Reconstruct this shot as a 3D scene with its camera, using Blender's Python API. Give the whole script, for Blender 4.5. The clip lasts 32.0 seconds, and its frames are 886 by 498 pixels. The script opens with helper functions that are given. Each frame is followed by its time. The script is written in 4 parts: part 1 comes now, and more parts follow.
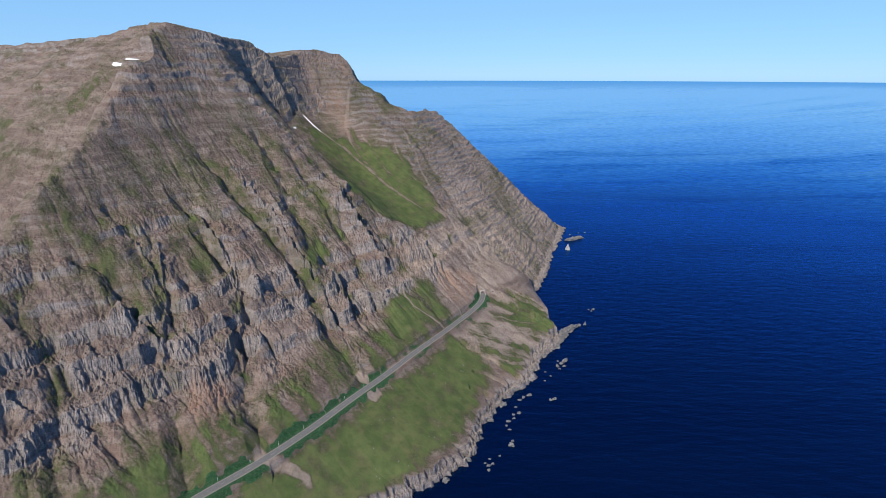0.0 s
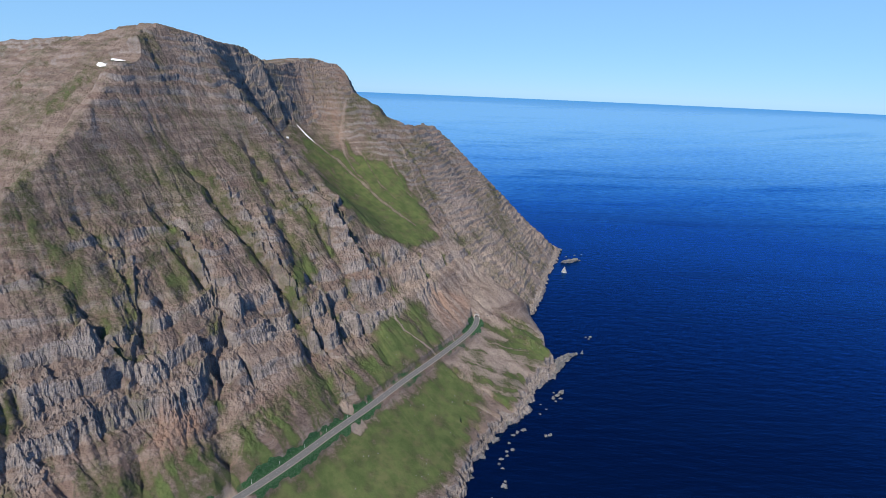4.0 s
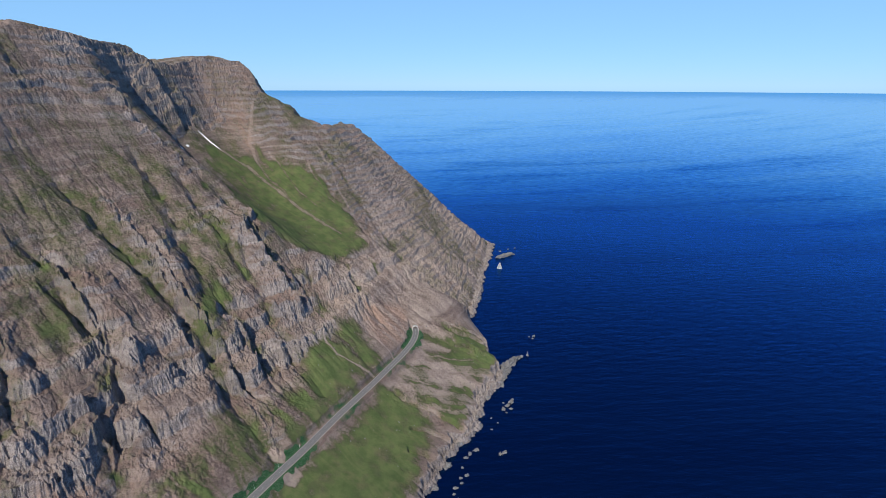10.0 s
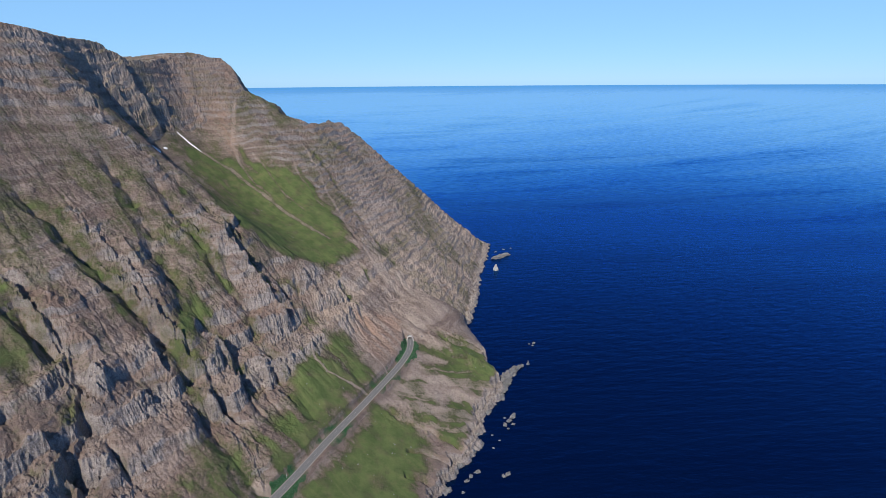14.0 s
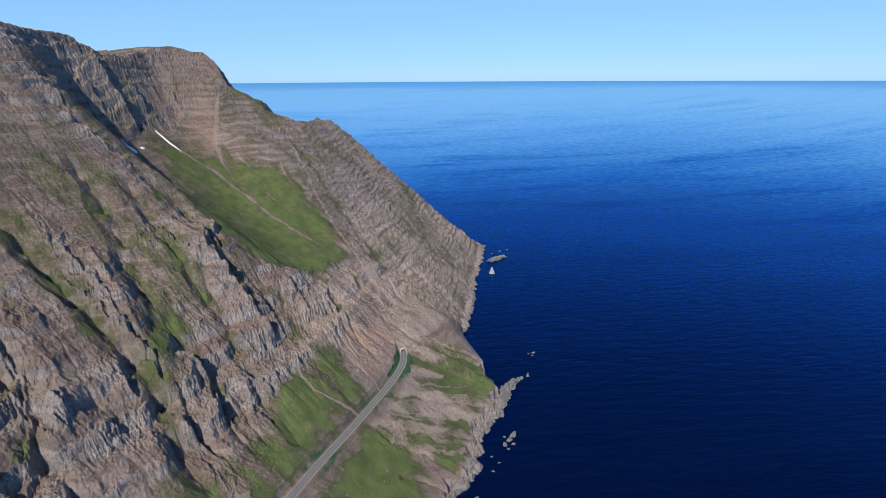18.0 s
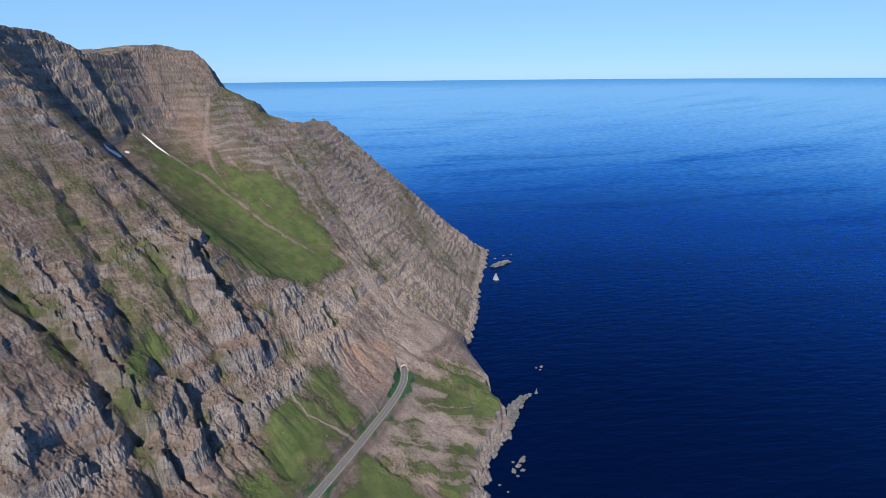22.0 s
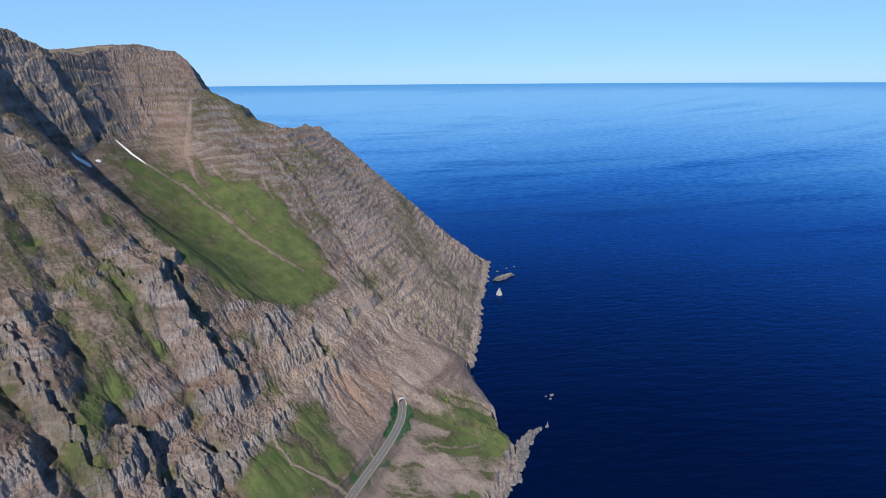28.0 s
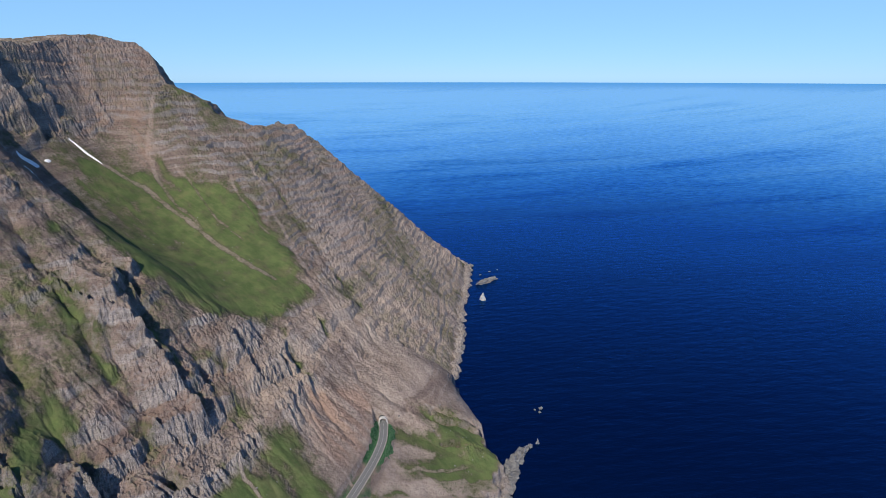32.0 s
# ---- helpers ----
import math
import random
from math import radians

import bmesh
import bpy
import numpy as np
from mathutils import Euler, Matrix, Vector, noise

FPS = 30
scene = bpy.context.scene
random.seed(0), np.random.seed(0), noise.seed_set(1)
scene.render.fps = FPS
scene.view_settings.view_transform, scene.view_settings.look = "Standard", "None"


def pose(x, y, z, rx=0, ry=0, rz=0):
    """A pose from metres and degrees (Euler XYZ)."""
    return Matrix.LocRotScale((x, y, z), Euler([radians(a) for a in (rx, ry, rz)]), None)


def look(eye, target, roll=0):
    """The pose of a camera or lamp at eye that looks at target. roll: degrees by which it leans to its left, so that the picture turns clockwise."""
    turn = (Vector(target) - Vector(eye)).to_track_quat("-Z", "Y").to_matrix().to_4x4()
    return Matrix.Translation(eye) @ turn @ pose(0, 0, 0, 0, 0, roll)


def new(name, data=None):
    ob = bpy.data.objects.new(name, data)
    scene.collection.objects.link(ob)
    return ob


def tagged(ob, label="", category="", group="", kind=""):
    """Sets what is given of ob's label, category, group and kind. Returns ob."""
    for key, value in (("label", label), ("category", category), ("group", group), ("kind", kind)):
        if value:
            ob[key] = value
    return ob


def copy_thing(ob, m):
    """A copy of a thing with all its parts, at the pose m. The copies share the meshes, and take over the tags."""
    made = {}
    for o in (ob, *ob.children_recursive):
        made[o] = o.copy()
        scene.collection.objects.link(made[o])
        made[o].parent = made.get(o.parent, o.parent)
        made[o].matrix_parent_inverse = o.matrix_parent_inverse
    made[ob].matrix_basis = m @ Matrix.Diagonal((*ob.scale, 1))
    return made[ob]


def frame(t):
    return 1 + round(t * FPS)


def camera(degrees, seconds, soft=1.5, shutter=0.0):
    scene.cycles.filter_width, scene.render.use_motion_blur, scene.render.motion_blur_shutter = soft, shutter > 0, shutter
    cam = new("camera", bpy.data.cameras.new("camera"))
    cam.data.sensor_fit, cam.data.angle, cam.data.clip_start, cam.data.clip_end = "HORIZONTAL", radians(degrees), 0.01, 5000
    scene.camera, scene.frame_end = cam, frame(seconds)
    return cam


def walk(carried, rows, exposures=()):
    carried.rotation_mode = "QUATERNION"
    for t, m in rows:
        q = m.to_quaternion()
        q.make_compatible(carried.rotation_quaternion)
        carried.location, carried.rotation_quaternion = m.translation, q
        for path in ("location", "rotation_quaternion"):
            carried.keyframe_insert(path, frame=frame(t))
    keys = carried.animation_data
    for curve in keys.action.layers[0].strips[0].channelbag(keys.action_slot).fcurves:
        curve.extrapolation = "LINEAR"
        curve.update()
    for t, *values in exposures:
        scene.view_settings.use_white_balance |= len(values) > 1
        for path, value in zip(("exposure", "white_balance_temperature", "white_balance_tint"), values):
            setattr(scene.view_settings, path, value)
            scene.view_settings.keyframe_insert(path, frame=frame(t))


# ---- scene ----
cam = camera(78.98, 32.0, soft=0.8)

# seconds, eye (x, y, z), heading to the left of +y, tilt up, lean
FLIGHT = [
    (0, -0.06, 0.04, 400.05, -0.009, -17.958, 0.056),
    (0.5, -0.86, 4.74, 399.92, 0.523, -17.855, 0.516),
    (1, -1.58, 9.49, 399.8, 0.98, -17.623, 0.967),
    (1.5, -2.24, 14.3, 399.71, 1.259, -17.382, 1.435),
    (2, -2.82, 19.16, 399.63, 0.982, -17.173, 1.801),
    (2.5, -3.34, 24.06, 399.57, 1.073, -16.969, 2.253),
    (4.5, -4.77, 44.15, 399.49, -3.153, -16.37, 1.952),
    (5, -4.97, 49.28, 399.51, -6.169, -16.244, 1.342),
    (5.5, -5.13, 54.45, 399.54, -7.798, -16.168, 1.017),
    (6, -5.22, 59.66, 399.58, -8.166, -16.172, 0.614),
    (6.5, -5.27, 64.9, 399.64, -8.255, -16.21, 0.462),
    (7, -5.26, 70.19, 399.7, -8.28, -16.3, 0.329),
    (7.5, -5.21, 75.5, 399.77, -8.302, -16.437, 0.317),
    (8, -5.11, 80.85, 399.85, -8.45, -16.594, 0.18),
    (8.5, -4.96, 86.23, 399.94, -8.594, -16.716, 0.245),
    (9, -4.77, 91.64, 400.03, -8.633, -16.838, 0.156),
    (9.5, -4.54, 97.08, 400.13, -8.643, -16.942, 0.128),
    (10, -4.27, 102.54, 400.23, -8.758, -16.986, 0.163),
    (10.5, -3.96, 108.03, 400.34, -8.795, -17.057, 0.119),
    (11, -3.62, 113.54, 400.45, -8.943, -17.14, 0.057),
    (11.5, -3.24, 119.08, 400.56, -8.993, -17.209, -0.029),
    (12, -2.83, 124.63, 400.67, -9.159, -17.275, -0.133),
    (12.5, -2.39, 130.21, 400.78, -9.297, -17.318, -0.182),
    (13, -1.92, 135.8, 400.89, -9.413, -17.348, -0.277),
    (13.5, -1.43, 141.41, 401, -9.494, -17.399, -0.387),
    (14, -0.91, 147.03, 401.11, -9.603, -17.455, -0.456),
    (14.5, -0.37, 152.67, 401.21, -9.683, -17.523, -0.465),
    (16.5, 1.98, 175.32, 401.57, -10.101, -17.754, -0.402),
    (17, 2.61, 181, 401.64, -10.269, -17.798, -0.438),
    (17.5, 3.25, 186.68, 401.7, -10.338, -17.845, -0.363),
    (18, 3.9, 192.37, 401.75, -10.403, -17.897, -0.345),
    (18.5, 4.55, 198.05, 401.8, -10.392, -17.939, -0.353),
    (19, 5.21, 203.74, 401.83, -10.417, -17.919, -0.327),
    (19.5, 5.88, 209.43, 401.84, -10.412, -17.969, -0.343),
    (20, 6.54, 215.11, 401.85, -10.411, -17.954, -0.354),
    (20.5, 7.21, 220.78, 401.84, -10.346, -17.994, -0.437),
    (21, 7.88, 226.45, 401.81, -10.365, -17.968, -0.419),
    (21.5, 8.54, 232.12, 401.77, -10.338, -18, -0.508),
    (22, 9.2, 237.77, 401.71, -10.354, -18.027, -0.572),
    (22.5, 9.85, 243.41, 401.63, -10.337, -18.035, -0.586),
    (23, 10.49, 249.04, 401.53, -10.334, -17.98, -0.55),
    (23.5, 11.12, 254.66, 401.42, -10.316, -17.949, -0.527),
    (24, 11.74, 260.26, 401.28, -10.36, -17.908, -0.511),
    (24.5, 12.34, 265.84, 401.12, -10.375, -17.934, -0.545),
    (25, 12.93, 271.4, 400.94, -10.443, -17.93, -0.595),
    (25.5, 13.49, 276.95, 400.73, -10.455, -17.91, -0.618),
    (27.5, 15.54, 298.9, 399.66, -10.633, -17.688, -0.482),
    (28, 15.99, 304.32, 399.33, -10.672, -17.636, -0.459),
    (28.5, 16.41, 309.71, 398.96, -10.703, -17.65, -0.426),
    (29, 16.8, 315.08, 398.57, -10.799, -17.646, -0.359),
    (29.5, 17.15, 320.41, 398.14, -10.811, -17.737, -0.379),
    (30, 17.47, 325.71, 397.69, -10.796, -17.732, -0.27),
    (30.5, 17.75, 330.97, 397.2, -10.722, -17.709, -0.183),
    (31, 18, 336.19, 396.68, -10.647, -17.664, -0.079),
    (31.5, 18.2, 341.38, 396.12, -12.497, -17.704, -0.075),
    (32, 18.36, 346.53, 395.53, -13.118, -17.779, 0.014),
]


def aim(x, y, z, heading, tilt, lean):
    return pose(x, y, z, 90 + tilt, 0, heading) @ pose(0, 0, 0, 0, 0, lean)


walk(cam, [(r[0], aim(*r[1:])) for r in FLIGHT])

# ---- sky, sun and exposure ----
SUN_EL, SUN_AZ = 42.0, 207.0  # degrees; azimuth clockwise from +y, where the sun stands
world = bpy.data.worlds.new("sky")
scene.world = world
world.use_nodes = True
wn = world.node_tree
sky = wn.nodes.new("ShaderNodeTexSky")
sky.sky_type = "NISHITA"
sky.sun_disc = False
sky.sun_elevation, sky.sun_rotation = radians(SUN_EL), radians(SUN_AZ)
sky.altitude, sky.air_density, sky.dust_density, sky.ozone_density = 400, 0.9, 0.0, 4.0
wn.nodes["Background"].inputs["Strength"].default_value = 0.096
clear = wn.nodes.new("ShaderNodeMix")
clear.data_type, clear.blend_type = "RGBA", "MULTIPLY"
clear.inputs[0].default_value, clear.inputs[7].default_value = 1.0, (0.72, 0.93, 1.2, 1)  # clear northern air
wn.links.new(sky.outputs[0], clear.inputs[6])
haze = wn.nodes.new("ShaderNodeMix")
haze.data_type = "RGBA"
haze.inputs[7].default_value = (3.4, 6.9, 11.4, 1)
way = wn.nodes.new("ShaderNodeTexCoord")
apart = wn.nodes.new("ShaderNodeSeparateXYZ")
wn.links.new(way.outputs["Generated"], apart.inputs[0])
low = wn.nodes.new("ShaderNodeMapRange")
low.interpolation_type = "SMOOTHSTEP"
for key, value in (("From Min", 0.1), ("From Max", 0.45), ("To Min", 0.62), ("To Max", 0.0)):
    low.inputs[key].default_value = value
wn.links.new(apart.outputs["Z"], low.inputs["Value"])
wn.links.new(low.outputs["Result"], haze.inputs[0])
wn.links.new(clear.outputs[2], haze.inputs[6])
wn.links.new(haze.outputs[2], wn.nodes["Background"].inputs["Color"])

sun = new("sun", bpy.data.lights.new("sun", "SUN"))
sun.data.energy, sun.data.angle, sun.data.color = 5.0, radians(0.53), (1.0, 0.935, 0.83)
_el, _az = radians(SUN_EL), radians(SUN_AZ)
sun.matrix_world = look((0, 0, 900), (-math.sin(_az) * math.cos(_el), -math.cos(_az) * math.cos(_el), 900 - math.sin(_el)))


# ---- materials ----
def material(name):
    m = bpy.data.materials.new(name)
    m.use_nodes = True
    nt = m.node_tree
    return m, nt, nt.nodes["Principled BSDF"]


def node(nt, kind, **inputs):
    n = nt.nodes.new(kind)
    for key, value in inputs.items():
        n.inputs[key.replace("_", " ")].default_value = value
    return n


def noise_tex(nt, coords, scale, detail=4.0, rough=0.55):
    n = node(nt, "ShaderNodeTexNoise", Scale=scale, Detail=detail, Roughness=rough)
    nt.links.new(coords, n.inputs["Vector"])
    return n.outputs["Fac"]


def span(nt, value, a, b, lo=0.0, hi=1.0):
    n = nt.nodes.new("ShaderNodeMapRange")
    n.inputs["From Min"].default_value, n.inputs["From Max"].default_value = a, b
    n.inputs["To Min"].default_value, n.inputs["To Max"].default_value = lo, hi
    nt.links.new(value, n.inputs["Value"])
    return n.outputs["Result"]


def mixed(nt, fac, a, b):
    n = nt.nodes.new("ShaderNodeMix")
    n.data_type = "RGBA"
    for value, socket in ((fac, n.inputs[0]), (a, n.inputs[6]), (b, n.inputs[7])):
        if isinstance(value, (int, float)):
            socket.default_value = value
        elif isinstance(value, tuple):
            socket.default_value = (*value, 1)
        else:
            nt.links.new(value, socket)
    return n.outputs[2]


def maths(nt, op, a, b=0.0):
    n = nt.nodes.new("ShaderNodeMath")
    n.operation = op
    for k, v in enumerate((a, b)):
        if isinstance(v, (int, float)):
            n.inputs[k].default_value = v
        else:
            nt.links.new(v, n.inputs[k])
    return n.outputs[0]


def attribute(nt, name):
    n = nt.nodes.new("ShaderNodeAttribute")
    n.attribute_name = name
    return n.outputs["Fac"]


def bump(nt, bsdf, height, strength, distance):
    n = node(nt, "ShaderNodeBump", Strength=strength, Distance=distance)
    nt.links.new(height, n.inputs["Height"])
    nt.links.new(n.outputs[0], bsdf.inputs["Normal"])


def down_slope(nt, across, along):
    """Coordinates stretched down the fall line of the slope."""
    co = nt.nodes.new("ShaderNodeCombineXYZ")
    nt.links.new(maths(nt, "DIVIDE", attribute(nt, "across"), across), co.inputs["X"])
    nt.links.new(maths(nt, "DIVIDE", attribute(nt, "down"), along), co.inputs["Y"])
    return co.outputs[0]


def placed(nt, sx=1.0, sy=1.0, sz=1.0, turn=0.0):
    co = nt.nodes.new("ShaderNodeTexCoord")
    mp = nt.nodes.new("ShaderNodeMapping")
    mp.inputs["Scale"].default_value = (sx, sy, sz)
    mp.inputs["Rotation"].default_value = (0, 0, turn)
    nt.links.new(co.outputs["Object"], mp.inputs["Vector"])
    return mp.outputs[0]


def mountain_material():
    m, nt, b = material("mountain_slope")
    v = placed(nt)
    big, mid, fine = noise_tex(nt, v, 0.011), noise_tex(nt, v, 0.07), noise_tex(nt, v, 0.3, 7, 0.66)
    grit = noise_tex(nt, v, 1.1, 4, 0.6)
    warp = noise_tex(nt, v, 0.02, 3)
    lift = nt.nodes.new("ShaderNodeCombineXYZ")
    nt.links.new(maths(nt, "MULTIPLY", warp, 16.0), lift.inputs["Z"])
    lifted = nt.nodes.new("ShaderNodeVectorMath")
    nt.links.new(v, lifted.inputs[0])
    nt.links.new(lift.outputs[0], lifted.inputs[1])
    flat = nt.nodes.new("ShaderNodeMapping")
    flat.inputs["Scale"].default_value = (0.012, 0.012, 0.16)
    nt.links.new(lifted.outputs[0], flat.inputs["Vector"])
    layer = noise_tex(nt, flat.outputs[0], 1.0, 5, 0.62)
    run = noise_tex(nt, down_slope(nt, 7, 46), 1.0, 4, 0.55)
    riser, crag = attribute(nt, "riser"), attribute(nt, "crag")
    # rubble between the courses of rock
    scree = mixed(nt, span(nt, mid, 0.35, 0.68), (0.146, 0.107, 0.09), (0.21, 0.156, 0.132))
    scree = mixed(nt, span(nt, run, 0.45, 0.68, 0, 0.4), scree, (0.235, 0.18, 0.154))
    scree = mixed(nt, span(nt, run, 0.44, 0.3, 0, 0.25), scree, (0.098, 0.074, 0.058))
    scree = mixed(nt, span(nt, big, 0.52, 0.68, 0, 0.7), scree, (0.2, 0.134, 0.108))
    scree = mixed(nt, span(nt, layer, 0.51, 0.57, 0, 0.65), scree, (0.27, 0.212, 0.182))
    scree = mixed(nt, span(nt, layer, 0.45, 0.38, 0, 0.55), scree, (0.118, 0.086, 0.073))
    # faces of basalt
    rock = mixed(nt, span(nt, layer, 0.36, 0.62), (0.188, 0.161, 0.15), (0.34, 0.295, 0.272))
    rock = mixed(nt, span(nt, fine, 0.32, 0.58), (0.12, 0.1, 0.093), rock)
    rock = mixed(nt, span(nt, grit, 0.52, 0.68, 0, 0.6), rock, (0.44, 0.388, 0.358))
    solid = maths(nt, "MAXIMUM", maths(nt, "MULTIPLY", crag, 0.45), maths(nt, "MAXIMUM", riser, maths(nt, "MULTIPLY", attribute(nt, "steep"), 0.55)))
    solid = span(nt, maths(nt, "ADD", solid, maths(nt, "MULTIPLY", maths(nt, "SUBTRACT", fine, 0.5), 0.7)), 0.2, 0.7)
    stone = mixed(nt, solid, scree, rock)
    stone = mixed(nt, span(nt, fine, 0.54, 0.68, 0, 0.4), stone, (0.285, 0.226, 0.193))
    stone = mixed(nt, span(nt, grit, 0.45, 0.32, 0, 0.65), stone, (0.085, 0.066, 0.055))
    dust = maths(nt, "ADD", maths(nt, "MULTIPLY", run, 0.35), maths(nt, "MULTIPLY", fine, 0.65))
    pale = mixed(nt, attribute(nt, "pale"), stone, mixed(nt, span(nt, dust, 0.38, 0.62), (0.25, 0.193, 0.158), (0.4, 0.325, 0.27)))
    red = mixed(nt, attribute(nt, "red"), pale, mixed(nt, span(nt, dust, 0.38, 0.62), (0.215, 0.128, 0.09), (0.33, 0.205, 0.15)))
    # grass, drier and thinner towards its edges
    grass = mixed(nt, span(nt, mid, 0.35, 0.66), (0.064, 0.092, 0.032), (0.102, 0.13, 0.047))
    grass = mixed(nt, span(nt, run, 0.5, 0.68, 0, 0.35), grass, (0.145, 0.15, 0.064))
    grass = mixed(nt, span(nt, grit, 0.52, 0.74, 0, 0.4), grass, (0.155, 0.165, 0.07))
    grass = mixed(nt, span(nt, fine, 0.46, 0.34, 0, 0.3), grass, (0.056, 0.074, 0.028))
    grass = mixed(nt, span(nt, noise_tex(nt, v, 0.045, 5, 0.6), 0.52, 0.66, 0, 0.55), grass, (0.15, 0.138, 0.068))
    olive = mixed(nt, span(nt, mid, 0.35, 0.66), (0.062, 0.067, 0.033), (0.098, 0.096, 0.05))
    grass = mixed(nt, span(nt, attribute(nt, "grass"), 0.5, 0.9), olive, grass)
    edge = maths(nt, "ADD", attribute(nt, "grass"), maths(nt, "MULTIPLY", maths(nt, "SUBTRACT", fine, 0.5), 1.2))
    edge = maths(nt, "ADD", edge, maths(nt, "MULTIPLY", maths(nt, "SUBTRACT", run, 0.5), 0.45))
    colour = mixed(nt, span(nt, edge, 0.12, 0.6), red, grass)
    verge = mixed(nt, span(nt, fine, 0.35, 0.65), (0.02, 0.066, 0.026), (0.042, 0.108, 0.045))
    edge2 = maths(nt, "ADD", attribute(nt, "verge"), maths(nt, "MULTIPLY", maths(nt, "SUBTRACT", mid, 0.5), 0.5))
    colour = mixed(nt, span(nt, edge2, 0.42, 0.58), colour, verge)
    nt.links.new(colour, b.inputs["Base Color"])
    b.inputs["Roughness"].default_value = 0.95
    b.inputs["Specular IOR Level"].default_value = 0.15
    relief = maths(nt, "ADD", maths(nt, "ADD", fine, maths(nt, "MULTIPLY", mid, 1.2)), maths(nt, "ADD", maths(nt, "MULTIPLY", grit, 0.35), maths(nt, "MULTIPLY", layer, 1.4)))
    bump(nt, b, maths(nt, "MULTIPLY", maths(nt, "SUBTRACT", relief, 1.98), span(nt, attribute(nt, "grass"), 0.35, 0.9, 1.0, 0.14)), 0.9, 1.8)
    return m


def rock_material(name, dark, light):
    m, nt, b = material(name)
    v = placed(nt)
    fine, mid = noise_tex(nt, v, 0.9, 6), noise_tex(nt, v, 0.2)
    colour = mixed(nt, span(nt, fine, 0.3, 0.7), dark, light)
    colour = mixed(nt, span(nt, mid, 0.4, 0.7, 0, 0.6), colour, tuple(c * 0.6 for c in dark))
    nt.links.new(colour, b.inputs["Base Color"])
    b.inputs["Roughness"].default_value = 0.9
    bump(nt, b, fine, 0.8, 0.5)
    return m


def sea_material(distant=False):
    m, nt, _ = material("distant_sea_glow" if distant else "sea_water")
    nt.nodes.remove(nt.nodes["Principled BSDF"])
    swell = placed(nt, 0.6, 1.5, 1.0, 0.2)
    patches = noise_tex(nt, placed(nt, 0.3, 1.7, 1.0, 0.16), 0.0022, 5, 0.62)
    ripple, small = noise_tex(nt, swell, 0.055, 5, 0.58), noise_tex(nt, placed(nt), 0.4, 4)
    waves = node(nt, "ShaderNodeBump", Strength=0.45, Distance=3.0)
    nt.links.new(maths(nt, "ADD", ripple, maths(nt, "MULTIPLY", small, 0.15)), waves.inputs["Height"])
    depth = node(nt, "ShaderNodeBsdfDiffuse")
    nt.links.new(mixed(nt, span(nt, patches, 0.35, 0.65), (0.0003, 0.0028, 0.014), (0.0005, 0.0044, 0.021)), depth.inputs["Color"])
    gloss = node(nt, "ShaderNodeBsdfGlossy", Color=(0.08, 0.34, 1.0, 1))
    nt.links.new(span(nt, patches, 0.4, 0.62, 0.08, 0.3), gloss.inputs["Roughness"])
    grazing = node(nt, "ShaderNodeFresnel", IOR=1.68)
    nt.links.new(waves.outputs[0], gloss.inputs["Normal"])
    nt.links.new(waves.outputs[0], grazing.inputs["Normal"])
    both = nt.nodes.new("ShaderNodeMixShader")
    nt.links.new(grazing.outputs[0], both.inputs[0])
    nt.links.new(depth.outputs[0], both.inputs[1])
    nt.links.new(gloss.outputs[0], both.inputs[2])
    result = both.outputs[0]
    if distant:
        # sky's reflection on far water, painted as glow; slicks and ripples vary it
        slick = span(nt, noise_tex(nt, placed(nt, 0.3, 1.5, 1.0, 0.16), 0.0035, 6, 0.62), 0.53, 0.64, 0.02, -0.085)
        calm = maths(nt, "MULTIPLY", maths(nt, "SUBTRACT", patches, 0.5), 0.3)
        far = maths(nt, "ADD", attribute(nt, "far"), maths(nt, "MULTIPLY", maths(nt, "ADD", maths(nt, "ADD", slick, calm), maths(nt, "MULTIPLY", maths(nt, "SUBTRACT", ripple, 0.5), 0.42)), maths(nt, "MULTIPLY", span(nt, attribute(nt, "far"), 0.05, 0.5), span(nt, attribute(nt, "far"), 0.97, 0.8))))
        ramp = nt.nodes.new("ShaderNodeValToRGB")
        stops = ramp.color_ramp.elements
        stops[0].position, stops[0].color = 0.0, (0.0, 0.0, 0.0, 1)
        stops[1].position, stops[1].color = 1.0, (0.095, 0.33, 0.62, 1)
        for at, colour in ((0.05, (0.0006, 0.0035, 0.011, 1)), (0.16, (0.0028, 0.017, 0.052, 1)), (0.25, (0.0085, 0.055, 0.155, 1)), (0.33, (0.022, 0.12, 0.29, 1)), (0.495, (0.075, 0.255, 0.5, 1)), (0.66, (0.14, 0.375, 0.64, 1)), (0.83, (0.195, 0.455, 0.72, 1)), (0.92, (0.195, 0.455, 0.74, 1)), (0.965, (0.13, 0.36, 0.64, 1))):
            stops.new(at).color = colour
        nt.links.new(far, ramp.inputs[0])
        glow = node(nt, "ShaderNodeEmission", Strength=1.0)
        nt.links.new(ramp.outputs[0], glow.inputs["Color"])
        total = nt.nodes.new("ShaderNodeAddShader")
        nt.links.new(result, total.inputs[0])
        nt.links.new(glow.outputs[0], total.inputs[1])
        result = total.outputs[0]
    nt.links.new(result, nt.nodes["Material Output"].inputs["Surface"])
    return m


def plain(name, colour, rough=0.8, spread=0.25, scale=1.5):
    m, nt, b = material(name)
    n = noise_tex(nt, placed(nt), scale, 5)
    c = mixed(nt, span(nt, n, 0.3, 0.7), tuple(x * (1 - spread) for x in colour), tuple(min(1, x * (1 + spread)) for x in colour))
    nt.links.new(c, b.inputs["Base Color"])
    b.inputs["Roughness"].default_value = rough
    return m


